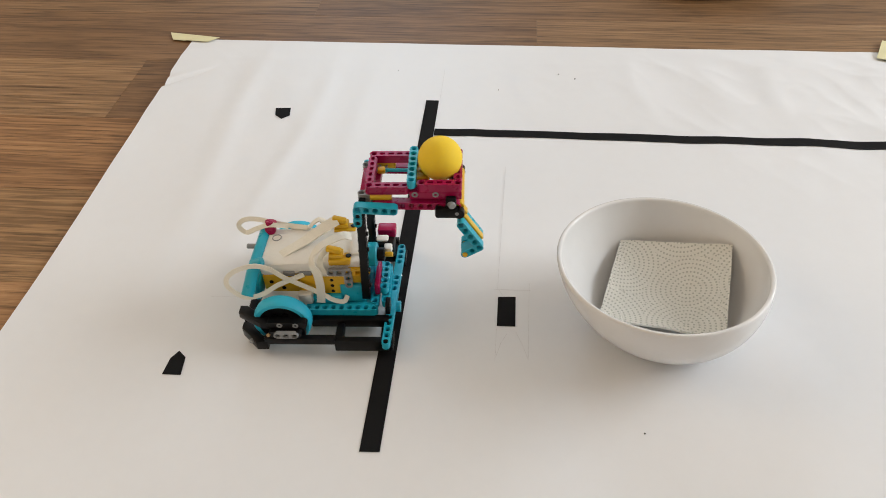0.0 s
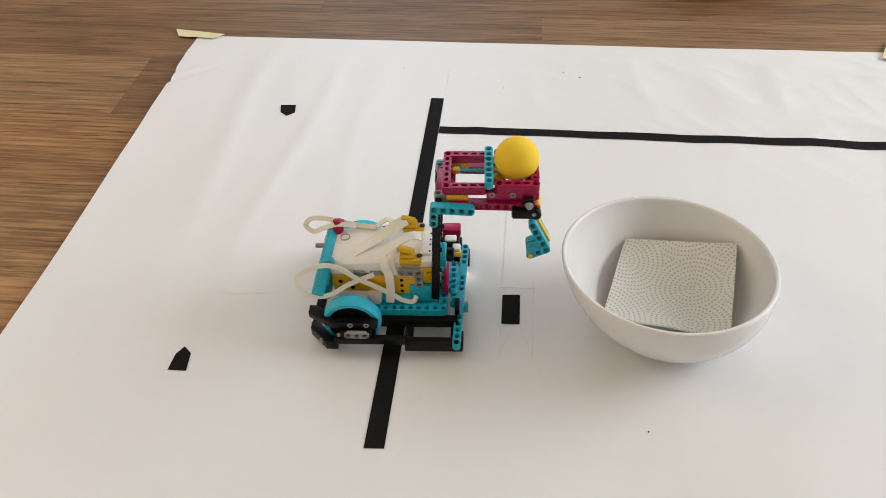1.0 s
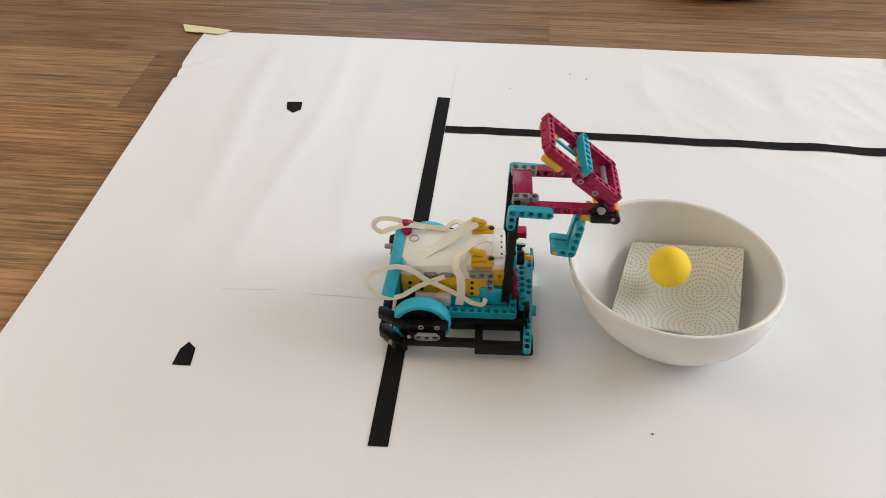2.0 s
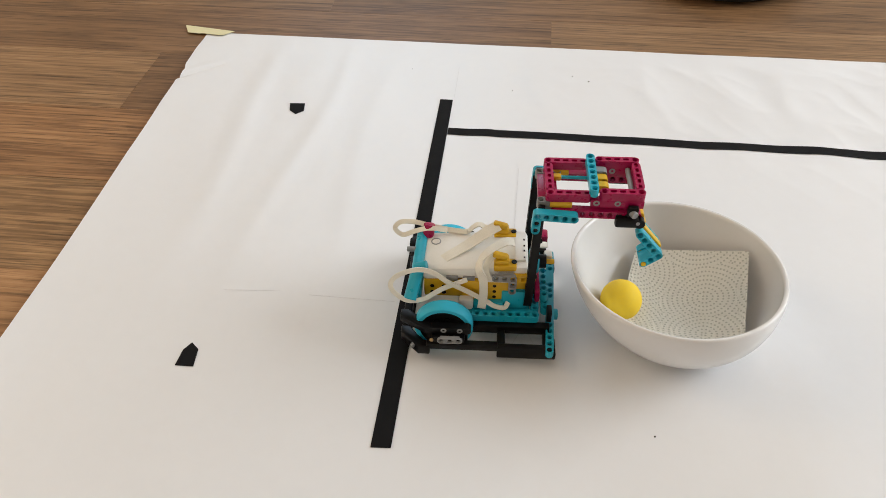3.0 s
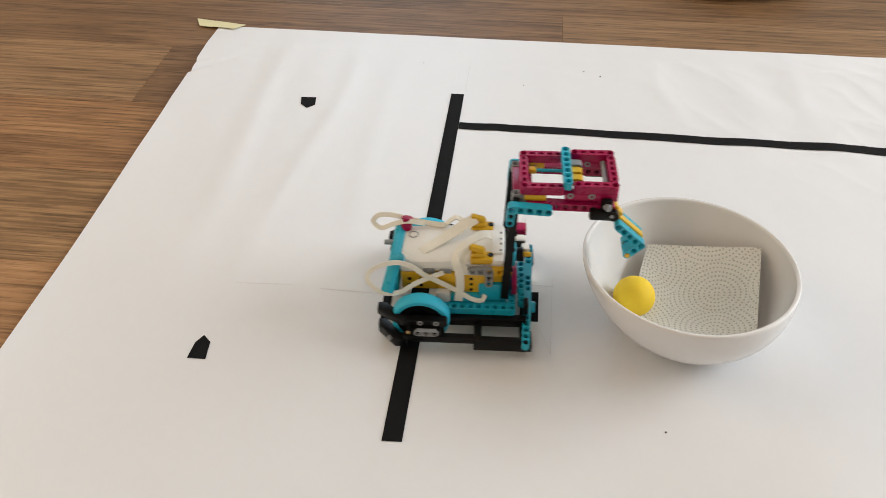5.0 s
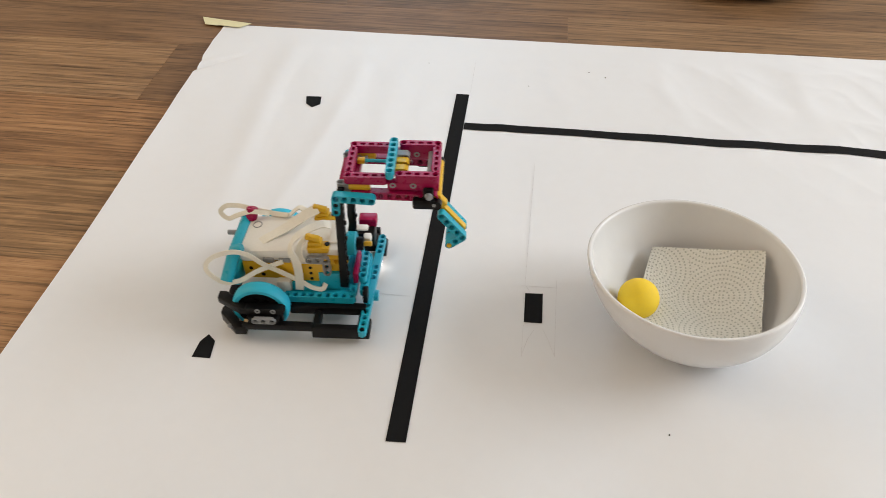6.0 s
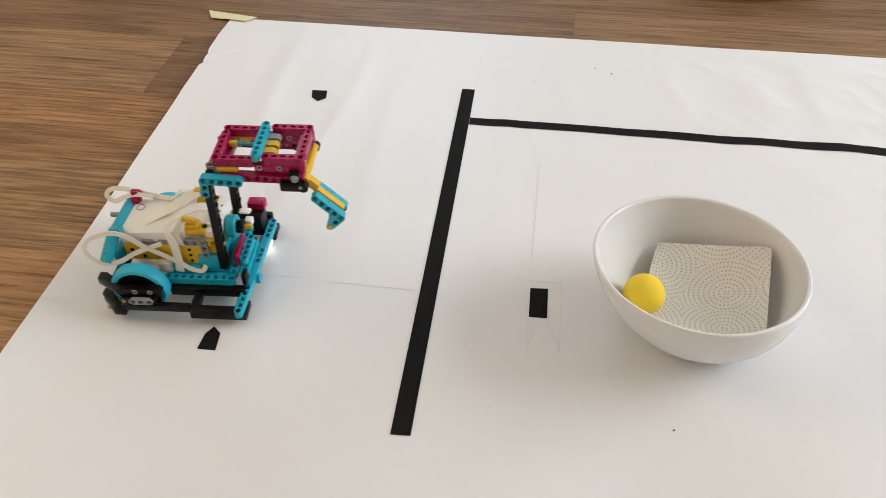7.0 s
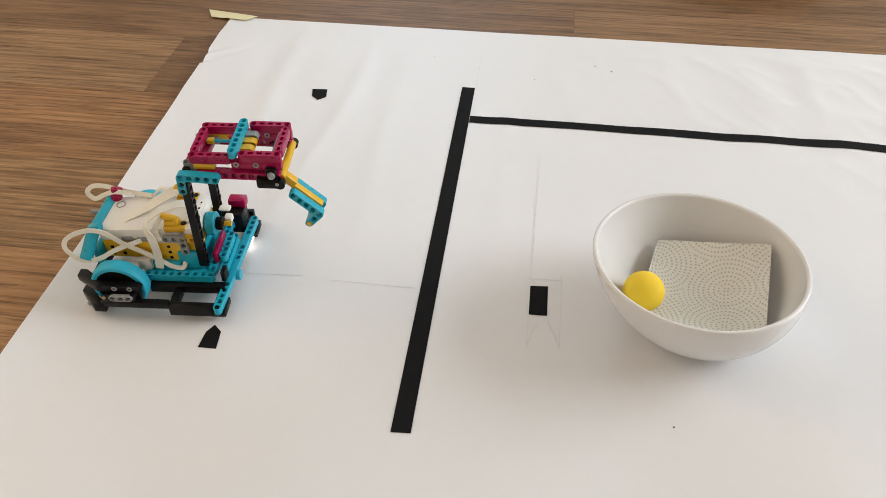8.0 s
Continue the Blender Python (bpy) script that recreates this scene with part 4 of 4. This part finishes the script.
# ---- floor planks ----
def planks():
    """Planks of 0.163 m along x in five tones, part plank colour and part painted light falloff, each with its own
    edges, on one shared mesh for each tone.
    """
    meshes = {}
    for tone, oak in OAKS.items():
        bm = bmesh.new()
        add_box(bm, (0, 0, -0.011), (1.2, 0.16305, 0.0), 0.0003, segments=1)
        me = bpy.data.meshes.new("plank")
        bmesh.ops.recalc_face_normals(bm, faces=bm.faces)
        bm.to_mesh(me)
        bm.free()
        me.materials.append(oak)
        meshes[tone] = me
    # far rows toned darker, near left brighter: plank colour plus painted light falloff
    # rows of planks: the place of one joint, the tone of the plank that ends there and of the one that begins there
    rows = {2: (0.42, "dark", "brown"), 1: (-0.215, "brown", "dark"), 0: (0.155, "dark", "brown"), -1: (-0.444, "mid", "dark"), -2: (-0.9, "mid", "red"),
            -3: (-0.2, "light", "red"), -4: (0.3, "red", "mid"), -5: (-0.3, "light", "mid")}
    rng = random.Random(5)
    for row in range(-20, 14):
        start, ends, begins = rows.get(row, ((row * 0.437) % 1.2, "mid", "red"))
        for k in range(-4, 4):
            x = start + 1.20015 * k
            tone = ends if k == -1 else begins if k == 0 else rng.choice(("dark", "red", "mid", "mid", "light"))
            a, b = max(x, X0 - 0.1), min(x + 1.2, X1 + 0.1)
            if b - a > 0.02:
                ob = new("plank", meshes[tone])
                ob.parent = floor
                ob.matrix_basis = pose(a, 0.679 + 0.1632 * row, FLOOR_Z) @ Matrix.Diagonal(((b - a) / 1.2, 1, 1, 1))


planks()


# ---- what moves ----
RUN = [(0.0, -0.0033), (0.5, 0.0287), (1.0, 0.0600), (1.5, 0.0912), (1.7, 0.1040), (2.3, 0.1408), (2.5, 0.1412), (4.7, 0.1412), (4.9, 0.125), (5.8, -0.0290), (6.0, -0.0546), (6.5, -0.1188), (7.0, -0.1833), (7.1, -0.1955),
       (7.2, -0.2035), (7.3, -0.2050), (8.0, -0.2050)]


def between(rows, t):
    for (a, p), (b, q) in zip(rows, rows[1:]):
        if t <= b:
            return p + (q - p) * max(0.0, (t - a) / (b - a))
    return rows[-1][1]


def machine(t):
    turn = between([(0, 3.2), (1.5, 3.0), (2.4, 2.75), (4.6, 2.7), (5.6, 4.2), (7.0, 4.4), (8, 4.35)], t)
    across = between([(0, 0.1640), (4.7, 0.1640), (5.8, 0.1624), (8, 0.1618)], t)
    return pose(between(RUN, t), across, 0.0007, 0, 0, turn)


TIP = [(0.0, 0.0), (1.3, 0.0), (1.4, 4.5), (1.5, 10.0), (1.6, 18.0), (1.7, 27.0), (1.9, 38.0), (2.05, 42.0), (2.2, 15.0), (2.3, 0.0), (2.4, 2.0), (2.5, 0.0), (8.0, 0.0)]
SWING = [(0.0, 32.0), (0.9, 29.0), (1.0, 26.0), (1.15, 22.0), (1.3, 16.0), (1.4, 11.0), (1.5, 6.0), (1.7, 2.0), (1.9, -6.0), (2.1, -12.0), (2.3, 36.0), (2.5, 40.0), (2.8, 16.0), (2.9, 32.0), (3.0, 40.0), (3.1, 28.0), (3.2, 16.0), (3.3, 22.0), (3.4, 33.0),
         (3.5, 35.0), (3.7, 27.0), (4.0, 31.0), (4.7, 30.0), (4.9, 44.0), (5.1, 50.0), (5.2, 42.0), (5.4, 22.0), (5.6, 38.0), (5.8, 27.0), (6.0, 38.0), (6.5, 42.0), (7.0, 45.0), (7.2, 45.0), (7.4, 45.0), (8.0, 46.0)]
ON_TRAY = (7.85, 3.2, 21.9)


def motions():
    times = [k / 10 for k in range(81)]
    walk(robot, [(t, machine(t)) for t in times])
    for ob, c in wheels:
        walk(ob, [(t, pose(c[0] * U, c[1] * U, c[2] * U, 0, math.degrees(between(RUN, t) / (3.5 * U)), 0)) for t in times])
    walk(tray, [(t, pose(HINGE[0] * U, HINGE[1] * U, HINGE[2] * U, 0, between(TIP, t), 0)) for t in times])
    rows = []
    for t in times:
        p = Vector(HINGE) + Matrix.Rotation(radians(between(TIP, t)), 3, "Y") @ Vector((1.35, -1.7, -1.75))
        rows.append((t, pose(p.x * U, p.y * U, p.z * U, 0, 90 - between(SWING, t), 0)))
    walk(lever, rows)
    rows = []
    pivot = Vector(HINGE) * U
    for t in [k / 10 for k in range(18)]:
        off = Vector(ON_TRAY) * U - pivot
        roll = between([(0, 0), (1.5, 0), (1.6, 0.0035), (1.7, 0.009)], t)
        spin = Matrix.Rotation(radians(between(TIP, t)), 4, "Y")
        rise = between([(0, 0.0005), (1.5, 0.0005), (1.6, 0.0026), (1.7, 0.0064)], t)
        p = machine(t) @ (pivot + spin @ (off + Vector((roll, 0, rise))))
        rows.append((t, pose(*p, 0, roll / 0.02 * 57.3, 0)))
    rows += [(1.8, pose(0.211, 0.193, 0.174, 0, 70, 0)), (1.9, pose(0.240, 0.192, 0.128, 0, 120, 0)), (2.0, pose(0.268, 0.190, 0.060, 0, 170, 0)), (2.1, pose(0.276, 0.187, 0.068, 0, 200, 0)), (2.2, pose(0.270, 0.184, 0.056, 0, 180, 0)),
             (2.4, pose(0.248, 0.178, 0.045, 0, 120, 0)), (2.6, pose(0.229, 0.172, 0.038, 0, 70, 0)), (2.8, pose(0.2205, 0.1695, 0.037, 0, 50, 0)), (3.0, pose(0.2208, 0.1672, 0.037, 0, 48, 0)), (3.4, pose(0.2223, 0.1662, 0.037, 0, 50, 0)),
             (8.0, pose(0.2223, 0.1662, 0.037, 0, 50, 0))]
    walk(the_ball, rows)
    # the falling ball pushes the kitchen paper a little down and towards the front
    corner = Matrix.Translation((0.2385, 0.2485, 0.04))
    walk(the_napkin, [(t, corner @ pose(0.0020 * k, -0.0075 * k, -0.0010 * k, 0, -3.0 * k, 0.8 * k) @ corner.inverted()) for t, k in ((0, 0), (1.9, 0), (2.0, 0.3), (2.1, 1.2), (2.3, 0.9), (2.6, 1), (8, 1))])


motions()
